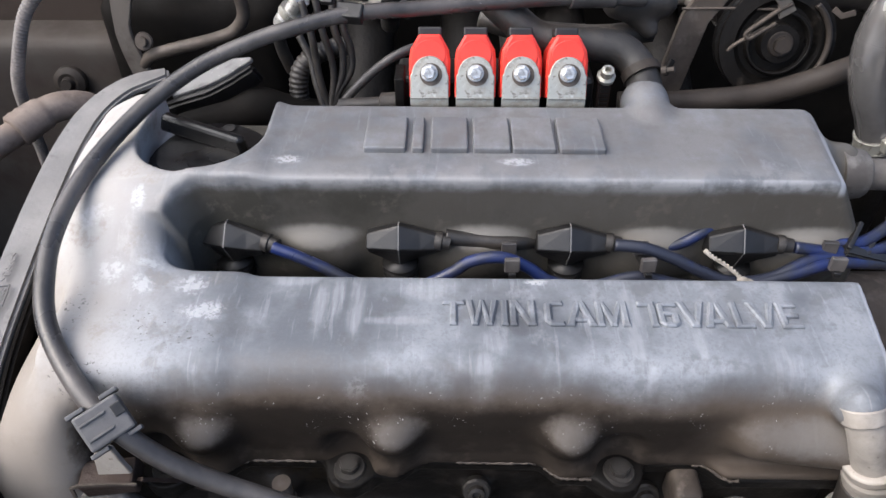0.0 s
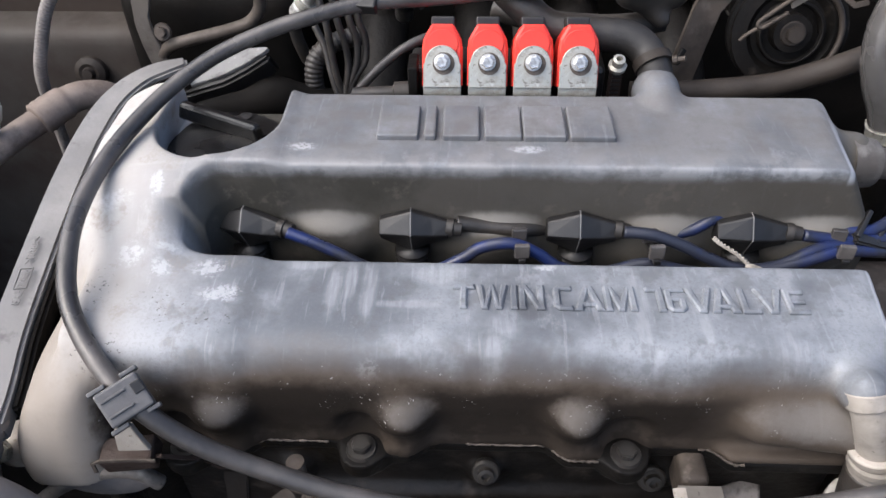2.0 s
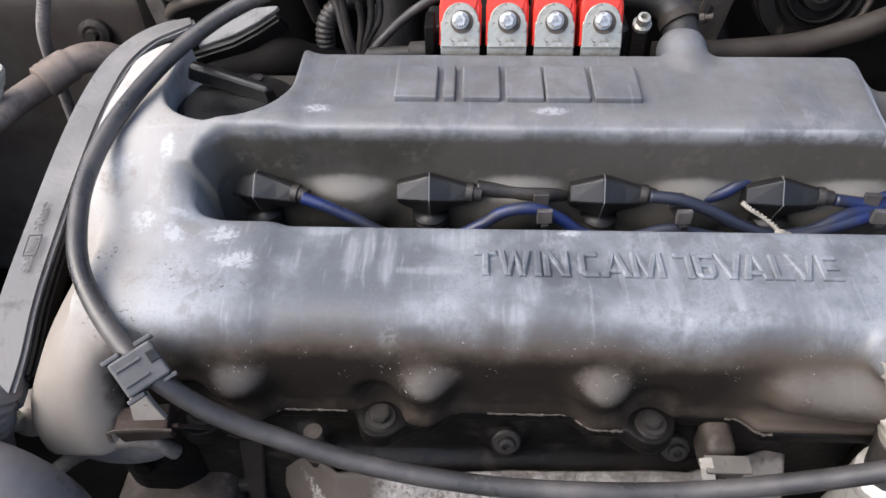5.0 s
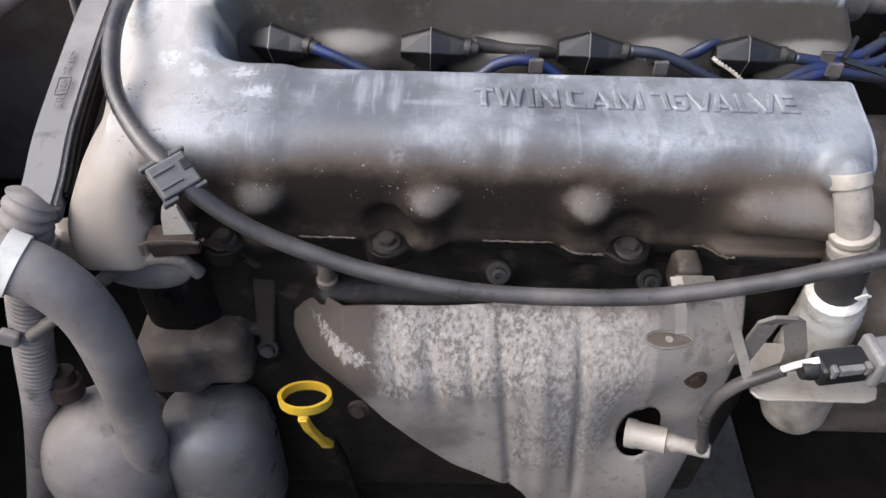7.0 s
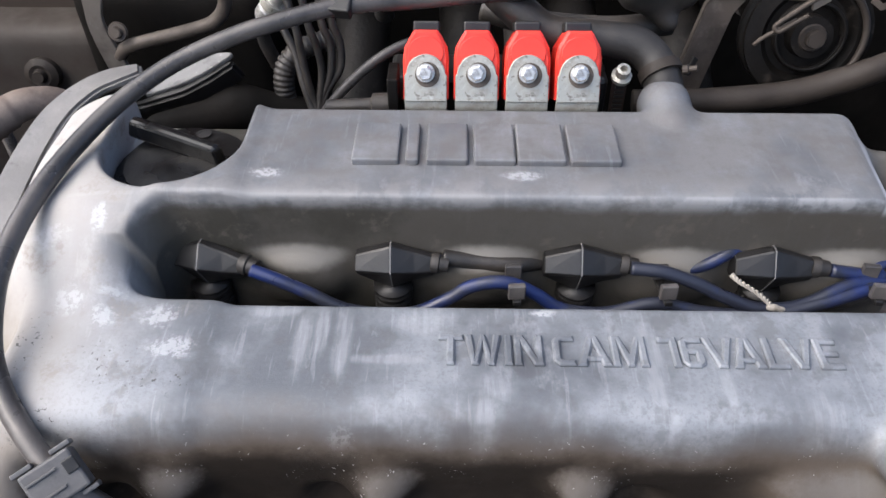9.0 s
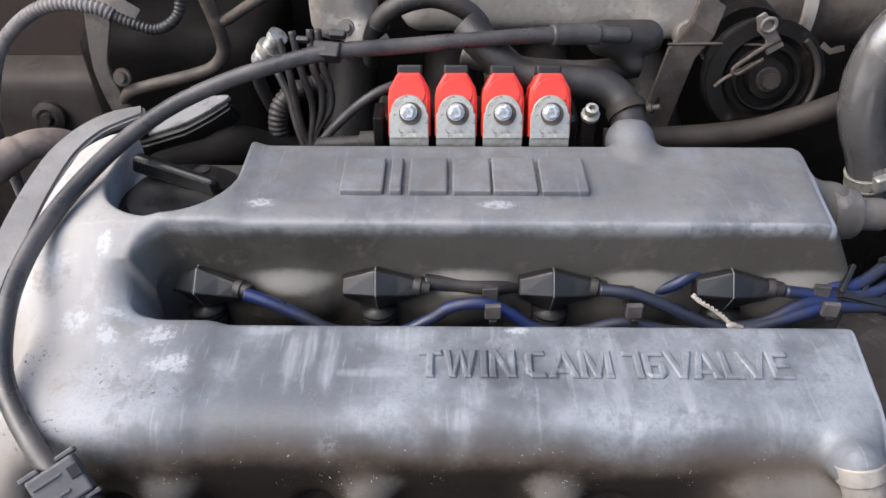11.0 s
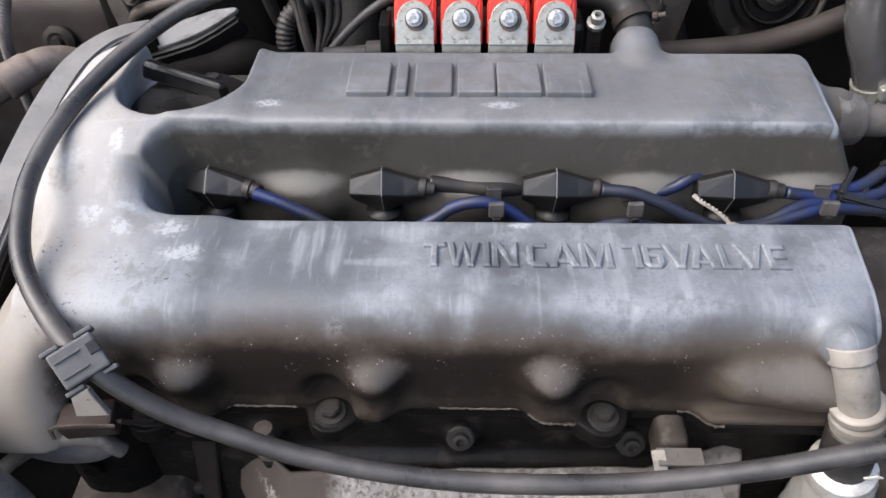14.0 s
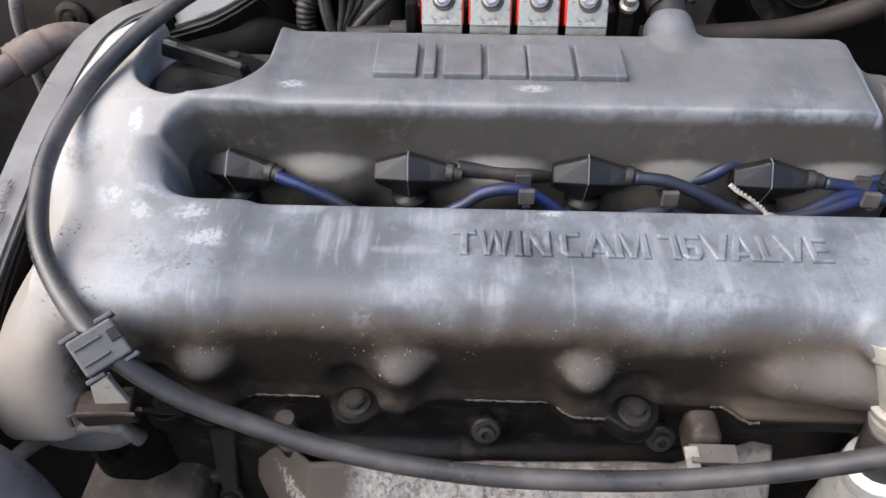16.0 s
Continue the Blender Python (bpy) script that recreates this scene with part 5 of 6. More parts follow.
bracket = thing("sensor_bracket", "pale bent steel bracket holding the sensor plug", "bracket", (0.2, 0.17, 0.69))
part("plate", plate([(0.1685, 0.001), (0.172, -0.003), (0.178, -0.0045), (0.236, -0.0045), (0.243, -0.002), (0.246, 0.004), (0.243, 0.036), (0.174, 0.036)], 0.0025, pose(0, 0.157, 0.6865, 4, 0, 0)), ALU_OLD, bracket)
part("arm", strip(spline([(0.115, 0.170, 0.7635), (0.1245, 0.168, 0.7648), (0.1330, 0.167, 0.764), (0.1365, 0.166, 0.757), (0.1447, 0.166, 0.7406), (0.1560, 0.163, 0.717), (0.1650, 0.16, 0.697)], 3), 0.0060, 0.0030, up=(0, -1, 0.3)), ALU_OLD, bracket)
part("fork", strip([(0.1570, 0.166, 0.7060), (0.1590, 0.166, 0.7190), (0.1622, 0.166, 0.7450), (0.1640, 0.166, 0.7475), (0.1745, 0.166, 0.7475), (0.1765, 0.166, 0.7455), (0.1870, 0.166, 0.7200), (0.190, 0.166, 0.70)], 0.012, 0.0022, up=(0, 1, 0.4)), CAST_GREY, bracket)
part("dome", lathe([(0.001, 0), (0.009, 0.001), (0.017, 0.006), (0.0205, 0.014), (0.0205, 0.046), (0.001, 0.046)], pose(0.213, 0.172, 0.6340, -8, 0, 0), 26), ALU_OLD, bracket, "silvery domed canister")

drain = thing("breather_pipe", "dusty cream breather pipe wrapped with silvery tape", "pipe", (0.2, 0.19, 0.68))
part("collar", tube([(0.1890, 0.2045, 0.8225), (0.1897, 0.2025, 0.8195), (0.1907, 0.2005, 0.8165)], 0.0104, 4, 24), ALU_OLD, drain, "thin collar on the cover's nipple")
part("elbow", tube([(0.1896, 0.2040, 0.8205), (0.1910, 0.2005, 0.8160), (0.1940, 0.1975, 0.8090), (0.1990, 0.1955, 0.7960), (0.2035, 0.1945, 0.7830)], 0.0092, 8, 24), ALU_OLD, drain)
part("ring", tube([(0.2008, 0.1950, 0.7910), (0.2030, 0.1945, 0.7850), (0.2050, 0.1940, 0.7780), (0.2068, 0.1935, 0.7690)], [0.0108] + [0.0126] * 6 + [0.0116] * 3 + [0.0128] * 6 + [0.0120] * 9, 8, 24), ALU_OLD, drain)
part("hose", tube([(0.2060, 0.1935, 0.773), (0.2085, 0.192, 0.752), (0.2135, 0.193, 0.728), (0.217, 0.195, 0.70)], 0.0126, 8, 20), RUBBER, drain, "dull black rubber hose")
part("tape", tube([(0.2085, 0.190, 0.745), (0.2125, 0.192, 0.728), (0.2165, 0.195, 0.70), (0.22, 0.2, 0.67)], [0.0160 + 0.0030 * min(i / 14, 1) + 0.0006 * math.sin(i * 2.3) * math.sin(i * 0.9) for i in range(25)], 8, 20), WRAP, drain, "crumpled silvery foil tape")
part("arrow_tag", block((0.004, 0.001, 0.008), pose(0.2135, 0.176, 0.757, 20, 25, 0), 0.0003), WHITE, drain)

dipstick = thing("oil_dipstick", "yellow plastic dipstick loop standing out of the dark", "dipstick", (-0.1, 0.17, 0.5))
ring = [(-0.1045 + 0.0145 * math.cos(a), 0.165 + 0.0125 * math.sin(a), 0.658 - 0.0058 * math.sin(a)) for a in np.linspace(0, 2 * math.pi, 41)]
bmr = bmesh.new()
R0 = []
for p in ring[:-1]:
    c = Vector((-0.1045, 0.165, 0.658))
    o = (Vector(p) - c)
    R0.append([bmr.verts.new(c + o * k + Vector((0, 0, h))) for k, h in ((1.18, -0.0042), (1.18, 0.0042), (1.0, 0.0042), (1.0, -0.0042))])
for p, q in zip(R0, R0[1:] + R0[:1]):
    for j in range(4):
        bmr.faces.new((p[j], p[(j + 1) % 4], q[(j + 1) % 4], q[j]))
part("loop", from_bm(bmr), YELLOW, dipstick)
part("stem", strip([(-0.105, 0.153, 0.654), (-0.104, 0.157, 0.635), (-0.100, 0.165, 0.605), (-0.098, 0.172, 0.585)], [0.006, 0.006, 0.005, 0.009], 0.005, up=(0, 1, 0)), YELLOW, dipstick)
part("tube", tube([(-0.097, 0.178, 0.583), (-0.095, 0.2, 0.50), (-0.09, 0.22, 0.35)], 0.004, 6, 10), ALU_DARK, dipstick)

# ---- left side: duct, hoses, pump ----
DUCT = [(-0.234, 0.188, 0.791), (-0.2365, 0.21, 0.794), (-0.242, 0.245, 0.800), (-0.247, 0.30, 0.808), (-0.250, 0.355, 0.817), (-0.249, 0.40, 0.825), (-0.243, 0.432, 0.831), (-0.227, 0.455, 0.836), (-0.20, 0.467, 0.840)]
duct = thing("harness_duct", "dusty grey plastic harness duct running beside the cover", "cable duct", (-0.25, 0.3, 0.78))
LEAF_LINE = spline([(-0.222, 0.452, 0.8315), (-0.206, 0.458, 0.8345), (-0.190, 0.462, 0.8385), (-0.172, 0.464, 0.8440), (-0.155, 0.465, 0.8505), (-0.139, 0.465, 0.8565)], 5)
part("end_cover", strip(LEAF_LINE, np.interp(np.arange(26), [0, 6, 14, 20, 25], [0.012, 0.017, 0.019, 0.014, 0.002]), 0.003, up=(0, -0.35, 1)), LEAF_TOP, duct, "dusty grey end of the duct")
part("end_body", strip(LEAF_LINE + np.array((0.0035, -0.001, -0.0094)), np.interp(np.arange(26), [0, 6, 14, 20, 25], [0.012, 0.019, 0.022, 0.016, 0.004]), 0.016, up=(0, -0.35, 1)), LEAF_END, duct, "glossy black rubber under the duct's end")
DUCT_LINE = np.array(spline(DUCT, 6))
RUN = np.gradient(DUCT_LINE, axis=0)
INNER = DUCT_LINE + np.stack([RUN[:, 1], -RUN[:, 0], 0 * RUN[:, 0]], 1) / np.hypot(RUN[:, 0], RUN[:, 1])[:, None] * 0.0128 - np.array((0, 0, 0.003))
part("inner_edge", strip(INNER[4:], 0.0055, 0.013), BAY, duct, "black strip along the duct's inner side")
part("channel", strip(DUCT_LINE, np.interp(np.arange(49), [0, 44, 48], [0.021, 0.021, 0.012]), 0.014), GREY_PLASTIC, duct)
for text, w, h, x, y, turn in (("SAE", 0.0095, 0.0046, -0.2478, 0.259, 83), ("PA66", 0.0120, 0.0044, -0.2492, 0.2705, 83), (">PA66<", 0.020, 0.0046, -0.2515, 0.287, 84)):
    part("lettering", lettering(text, w, h, 0.0005, pose(x + 0.0070, y, 0.8088 + (y - 0.245) * 0.146, 0, -8.3, turn + 13)), GREY_PLASTIC, duct)
for ox, oy, sx, sy in ((0.0060, -0.0012, 0.0147, 0.0004), (0.0060, 0.0056, 0.0147, 0.0004), (-0.0012, 0.0021, 0.0005, 0.0068), (0.0128, 0.0021, 0.0005, 0.0068)):
    part("mark_frame", block((sx, sy, 0.0010), pose(-0.2422, 0.2705, 0.8131, 0, -8.3, 96) @ pose(ox, oy, 0), 0), GREY_PLASTIC, duct)
hang = thing("corrugated_conduit", "dusty grey corrugated conduit hanging down", "conduit", (-0.3, 0.19, 0.55))
part("cuff", corrugated([(-0.233, 0.192, 0.802), (-0.238, 0.187, 0.793), (-0.244, 0.186, 0.778)], 0.0138, 0.0062, 0.0022), GREY_HOSE, hang, "thick ribbed cuff")
part("tube", corrugated([(-0.242, 0.186, 0.784), (-0.248, 0.186, 0.770), (-0.269, 0.19, 0.715), (-0.284, 0.19, 0.668), (-0.305, 0.19, 0.60), (-0.33, 0.19, 0.53), (-0.36, 0.19, 0.45)], 0.0125, 0.0048, 0.0014), GREY_HOSE, hang)
big = thing("coolant_hose", "thick dusty grey coolant hose with a bright clamp", "hose", (-0.22, 0.16, 0.6))
part("hose", tube([(-0.275, 0.165, 0.775), (-0.255, 0.16, 0.787), (-0.235, 0.158, 0.787), (-0.219, 0.158, 0.772), (-0.2115, 0.16, 0.742), (-0.2125, 0.162, 0.70), (-0.218, 0.165, 0.65), (-0.224, 0.165, 0.60), (-0.235, 0.17, 0.52), (-0.25, 0.18, 0.42)], 0.0152, 8, 22), GREY_HOSE, big)
part("clamp", band(along((-0.238, 0.1582, 0.7885), (-0.225, 0.158, 0.780)), 0.0156, 0.010, 0.0014), WHITE, big, "pale steel clamp band")
solo("oil_pipe", tube([(-0.2687, 0.178, 0.6991), (-0.256, 0.181, 0.709), (-0.2428, 0.184, 0.717), (-0.2176, 0.19, 0.7385), (-0.199, 0.19, 0.7515), (-0.1801, 0.19, 0.7600), (-0.1663, 0.19, 0.7580), (-0.1590, 0.192, 0.7455)], 0.0042, 8, 12), CAST_GREY, "thin dusty metal pipe", "pipe")
solo("pipe_shield", cast(lambda P: f_ball(P, (-0.1930, 0.197, 0.7405), (0.027, 0.006, 0.0145)), (-0.224, 0.185, 0.722), (-0.160, 0.208, 0.760), 0.0016), GREY_HOSE, "dark grey oval cover under the pipe", "cover")
solo("pipe_tag", block((0.012, 0.006, 0.013), pose(-0.281, 0.176, 0.700, 0, 25, 0), 0.002), GREY_HOSE, "grey plastic tag on the thin pipe", "tag")
rusty = thing("rusty_bracket", "rusty brown bracket below the conduit clip", "bracket", (-0.165, 0.2, 0.77))
part("box", block((0.027, 0.014, 0.013), pose(-0.167, 0.193, 0.772, 10, -4, 5), 0.0015), RUST, rusty)
part("lip", strip([(-0.183, 0.184, 0.768), (-0.1825, 0.184, 0.776), (-0.178, 0.184, 0.7785), (-0.165, 0.185, 0.7785), (-0.151, 0.186, 0.777)], 0.002, 0.0010, up=(0, 1, 0)), OLD_STEEL, rusty, "worn edge")
part("leg", strip([(-0.152, 0.19, 0.775), (-0.14, 0.2, 0.757), (-0.13, 0.208, 0.735)], 0.006, 0.002, up=(0, 1, 0.5)), RUST, rusty)
part("post", strip([(-0.1640, 0.194, 0.797), (-0.1640, 0.193, 0.790), (-0.1630, 0.192, 0.778)], [0.008, 0.012, 0.017], 0.003, up=(0, 1, 0)), ALU_OLD, rusty, "pale worn post")
pump = thing("power_steering_pump", "dusty grey pump housing under the hoses", "pump", (-0.2, 0.18, 0.5))
part("housing", cast(lambda P: join(f_ball(P, (-0.262, 0.18, 0.552), (0.050, 0.05, 0.058)), f_rod(P, (-0.2, 0.22, 0.50), (-0.2, 0.28, 0.50), 0.045), 0.02), (-0.33, 0.08, 0.41), (-0.13, 0.34, 0.63), 0.004), GREY_HOSE, pump)
part("canister", lathe([(0.001, 0), (0.044, 0), (0.0440, 0.075), (0.0425, 0.090), (0.0385, 0.102), (0.031, 0.1115), (0.021, 0.118), (0.010, 0.121), (0.001, 0.1215)], pose(-0.188, 0.190, 0.478, -4, 0, 0), 44), CANISTER, pump, "shiny grey canister")
part("adjuster", lathe([(0.001, 0), (0.011, 0), (0.011, 0.012), (0.008, 0.013), (0.008, 0.022), (0.001, 0.023)], pose(-0.279, 0.190, 0.616, -10, 0, 0), 20), RUST, pump, "rusty round bolt")
lower = thing("alternator_bracket", "dirty cast bracket beside the engine block", "bracket", (-0.17, 0.21, 0.6))
part("casting", cast(lambda P: join(f_box(P, (-0.226, 0.190, 0.612), (-0.180, 0.25, 0.664), 0.012), f_box(P, (-0.186, 0.196, 0.618), (-0.150, 0.25, 0.668), 0.010), 0.006), (-0.235, 0.17, 0.595), (-0.14, 0.26, 0.68), 0.003), OLD_STEEL, lower)
part("cross_bar", block((0.060, 0.010, 0.009), pose(-0.167, 0.222, 0.655, 0, -3, 0), 0.002), DARK_BROWN, lower, "dusty cross bar")
part("upright", strip([(-0.1335, 0.226, 0.712), (-0.1350, 0.223, 0.695), (-0.1385, 0.220, 0.665), (-0.1400, 0.219, 0.645)], [0.016, 0.014, 0.012, 0.010], 0.006, up=(0, 1, 0)), DARK_BROWN, lower, "upright steel arm")
part("bolt", hex_bolt(along((-0.1400, 0.216, 0.640), (-0.140, 0.19, 0.65)), 0.009, 0.005, 0.008), CASE_BOLT, lower)
side_bolt = thing("case_bolt", "dull steel bolt on a dirty lug", "bolt", (-0.242, 0.203, 0.755))
part("head", hex_bolt(along((-0.242, 0.205, 0.756), (-0.25, 0.17, 0.78)), 0.011, 0.007, 0.009), STEEL, side_bolt)
part("lug", cast(lambda P: f_rod(P, (-0.24, 0.21, 0.752), (-0.215, 0.225, 0.74), 0.013), (-0.26, 0.19, 0.73), (-0.195, 0.245, 0.775), 0.003), ALU_OLD, side_bolt)

# ---- left background ----
elbow = thing("old_hose_elbow", "dusty pinkish brown hose with a swollen end", "hose", (-0.33, 0.45, 0.78))
part("hose", tube([(-0.41, 0.32, 0.777), (-0.36, 0.40, 0.789), (-0.335, 0.448, 0.795), (-0.318, 0.472, 0.799)], 0.0098, 8, 20), BROWN_HOSE, elbow)
part("end", tube([(-0.326, 0.461, 0.798), (-0.314, 0.477, 0.802), (-0.302, 0.490, 0.803), (-0.288, 0.502, 0.796), (-0.28, 0.51, 0.780)], [0.0108, 0.0132, 0.0128, 0.0134, 0.0126, 0.0132] + [0.0126] * 5 + [0.0112] * 22, 8, 20), BROWN_HOSE, elbow, "swollen hose end")
white_cap = thing("valve_fitting", "white ribbed plastic cap on a small service valve", "valve", (-0.346, 0.43, 0.79))
VALVE = pose(-0.3515, 0.432, 0.7945, 0, 22, 0)
part("stem", lathe([(0.001, 0), (0.0095, 0), (0.0088, 0.010), (0.0070, 0.011), (0.0070, 0.014), (0.0080, 0.015), (0.0080, 0.021), (0.0066, 0.022), (0.0066, 0.025), (0.001, 0.025)], VALVE, 18), WHITE, white_cap)
part("cap", lathe([(0.001, 0), (0.0084, 0), (0.0087, 0.003), (0.0087, 0.0125), (0.0079, 0.0150), (0.001, 0.0155)], VALVE @ pose(0, 0, 0.0235), 24), WHITE, white_cap)
for i in range(20):
    part("rib", block((0.0011, 0.0011, 0.011), VALVE @ pose(0.0088 * math.cos(i * 0.314), 0.0088 * math.sin(i * 0.314), 0.031, 0, 0, i * 18), 0), WHITE, white_cap)
solo("grey_conduit_arch", corrugated([(-0.375, 0.545, 0.62), (-0.362, 0.535, 0.72), (-0.350, 0.52, 0.775), (-0.337, 0.505, 0.812), (-0.325, 0.5, 0.838), (-0.3072, 0.5, 0.8722), (-0.287, 0.5, 0.8922), (-0.2662, 0.5, 0.9042), (-0.2469, 0.5, 0.9073), (-0.2277, 0.5, 0.9043), (-0.219, 0.5, 0.8995)], 0.0050, 0.0032, 0.0011),
     GREY_HOSE, "pale grey corrugated conduit arching over the bay", "conduit")
solo("black_conduit", corrugated([(-0.2215, 0.5, 0.901), (-0.2098, 0.5, 0.8948), (-0.1927, 0.5, 0.8893), (-0.179, 0.5, 0.895), (-0.1724, 0.503, 0.9053), (-0.171, 0.51, 0.93)], 0.0040, 0.0030, 0.0009), RUBBER, "thin black corrugated conduit in a low loop", "conduit")
solo("rubber_mount", lathe([(0.001, 0), (0.0145, 0), (0.014, 0.006), (0.009, 0.009), (0.006, 0.008), (0.0045, 0.013), (0.001, 0.013)], along((-0.342, 0.588, 0.770), (-0.340, 0.5, 0.79)), 24), DARK_BROWN, "grimy round rubber mount on the inner wing", "mount")
lobe = thing("rubber_boot", "worn black rubber boot behind the oil cap", "boot", (-0.15, 0.45, 0.82))
# The bay's near black puts the shade behind the oil cap into the boot.
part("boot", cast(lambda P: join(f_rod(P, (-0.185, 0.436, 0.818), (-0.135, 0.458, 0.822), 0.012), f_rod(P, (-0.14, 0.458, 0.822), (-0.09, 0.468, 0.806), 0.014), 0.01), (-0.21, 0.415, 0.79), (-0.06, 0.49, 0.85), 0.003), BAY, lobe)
frame_pipe = thing("metal_bracket_frame", "dirty brown metal bracket behind the oil cap", "bracket", (-0.22, 0.55, 0.8))
part("upright", strip(spline([(-0.250, 0.55, 0.905), (-0.2535, 0.55, 0.880), (-0.2560, 0.55, 0.8699), (-0.2630, 0.55, 0.8422), (-0.2635, 0.551, 0.825), (-0.2600, 0.553, 0.80), (-0.253, 0.558, 0.76)], 3), np.interp(np.arange(19), [0, 6, 9, 12, 18], [0.021, 0.018, 0.012, 0.013, 0.018]), 0.004, up=(0, 1, 0)), BRACKET_TAN, frame_pipe)
part("foot", strip(spline([(-0.266, 0.548, 0.890), (-0.25, 0.546, 0.892), (-0.236, 0.546, 0.887), (-0.224, 0.547, 0.878)], 3), 0.014, 0.004, up=(0, -0.5, 1)), BRACKET_TAN, frame_pipe)
part("rail", tube([(-0.257, 0.555, 0.805), (-0.247, 0.552, 0.814), (-0.229, 0.55, 0.8204), (-0.1907, 0.55, 0.8304), (-0.1736, 0.55, 0.8377), (-0.1643, 0.55, 0.852), (-0.1664, 0.55, 0.8746), (-0.1725, 0.55, 0.900)], 0.0052, 8, 12), OLD_STEEL, frame_pipe)
part("bolt", hex_bolt(along((-0.249, 0.549, 0.828), (-0.249, 0.5, 0.845)), 0.008, 0.005, 0.0075), OLD_STEEL, frame_pipe)
part("hanger", tube([(-0.17, 0.552, 0.872), (-0.158, 0.55, 0.875), (-0.135, 0.545, 0.890), (-0.110, 0.54, 0.905)], 0.0042, 6, 10), OLD_STEEL, frame_pipe)
box = thing("dark_reservoir", "dark plastic box deep behind the bracket", "box", (-0.22, 0.65, 0.66))
# Near black stands in for the shaded space behind the bracket.
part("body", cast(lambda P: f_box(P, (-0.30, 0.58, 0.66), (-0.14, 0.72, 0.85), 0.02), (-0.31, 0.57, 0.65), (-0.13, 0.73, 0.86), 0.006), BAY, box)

# ---- wires by the injectors ----
WIRES = [[(-0.099, 0.462, 0.90), (-0.0935, 0.455, 0.879), (-0.0925, 0.455, 0.862), (-0.0905, 0.453, 0.845), (-0.0867, 0.45, 0.829), (-0.082, 0.442, 0.818)],
         [(-0.09, 0.462, 0.905), (-0.0861, 0.456, 0.8822), (-0.0825, 0.456, 0.866), (-0.0815, 0.455, 0.850), (-0.0845, 0.45, 0.830), (-0.084, 0.442, 0.816)],
         [(-0.079, 0.465, 0.905), (-0.0784, 0.458, 0.883), (-0.0745, 0.458, 0.868), (-0.0760, 0.456, 0.850), (-0.0825, 0.452, 0.834), (-0.0855, 0.444, 0.818)],
         [(-0.074, 0.465, 0.905), (-0.0727, 0.46, 0.8823), (-0.0690, 0.46, 0.868), (-0.0700, 0.458, 0.852), (-0.0790, 0.454, 0.838), (-0.0865, 0.446, 0.820)],
         [(-0.083, 0.44, 0.826), (-0.0754, 0.44, 0.8368), (-0.0640, 0.44, 0.8500), (-0.0497, 0.44, 0.8638), (-0.0380, 0.441, 0.8720), (-0.0274, 0.443, 0.8764), (-0.015, 0.448, 0.878)],
         [(-0.105, 0.47, 0.872), (-0.098, 0.463, 0.858), (-0.094, 0.455, 0.842), (-0.088, 0.447, 0.825), (-0.082, 0.437, 0.818)]]
for k, w in enumerate(WIRES):
    solo("injector_wire", tube(w, 0.0031 if k == 4 else 0.0025, 8, 10), CONDUIT if k == 4 else RUBBER, "dusty grey sleeved wire rising to the injectors" if k == 4 else "black sleeved wire drooping beside the injectors", "wire", "injector wires")
solo("ribbed_hose", corrugated([(-0.076, 0.49, 0.855), (-0.093, 0.48, 0.855), (-0.106, 0.475, 0.847), (-0.1105, 0.47, 0.832), (-0.108, 0.465, 0.80)], 0.0072, 0.0034, 0.0010), RUBBER, "short black ribbed hose", "hose")
fitting = thing("pipe_fitting", "bright silvery pipe union behind the conduit", "pipe fitting", (-0.11, 0.5, 0.86))
part("nut", lathe([(0.001, 0), (0.0064, 0), (0.0072, 0.002), (0.0072, 0.008), (0.0058, 0.009), (0.0054, 0.022), (0.0066, 0.023), (0.0066, 0.028), (0.001, 0.029)], along((-0.1180, 0.478, 0.8755), (-0.1035, 0.474, 0.8945)), 14), BRIGHT, fitting)
part("ring", band(along((-0.1100, 0.4765, 0.8860), (-0.1035, 0.4745, 0.8945)), 0.0066, 0.005, 0.0016), STEEL, fitting)
part("tail", tube([(-0.117, 0.478, 0.877), (-0.121, 0.48, 0.870), (-0.122, 0.485, 0.855), (-0.118, 0.49, 0.835)], 0.0045, 6, 10), RUBBER, fitting)

# ---- intake side ----
def plenum_field(P):
    d = join(join(f_box(P, (-0.03, 0.57, 0.852), (0.225, 0.70, 0.915), 0.018), f_box(P, (0.155, 0.565, 0.850), (0.212, 0.70, 0.905), 0.012), 0.01), f_box(P, (-0.101, 0.57, 0.845), (-0.050, 0.66, 0.915), 0.016), 0.012)
    return join(d, f_rod(P, (-0.060, 0.572, 0.852), (-0.060, 0.6, 0.852), 0.012), 0.01)


manifold = thing("intake_manifold", "dusty cast intake manifold behind the injectors", "intake manifold", (0.05, 0.6, 0.75))
part("casting", cast(plenum_field, (-0.12, 0.40, 0.69), (0.25, 0.72, 0.92), 0.004), CAST_PALE, manifold)
for x in (-0.07, 0.01, 0.09, 0.17):
    part("runner", tube([(x, 0.62, 0.835), (x + 0.001, 0.55, 0.81), (x + 0.003, 0.48, 0.765), (x + 0.005, 0.41, 0.70)], 0.021, 6, 18), ALU_DARK, manifold, "near-black intake runner below the manifold")
for x, z in ((0.195, 0.862),):
    part("bolt", hex_bolt(along((x, 0.567, z), (x, 0.5, z + 0.03)), 0.012, 0.006, 0.011), CAST_GREY, manifold)
part("plug", hex_bolt(along((-0.0705, 0.5665, 0.8620), (-0.0705, 0.50, 0.895)), 0.0075, 0.004, 0.0068), CAST_GREY, manifold, "round threaded plug")
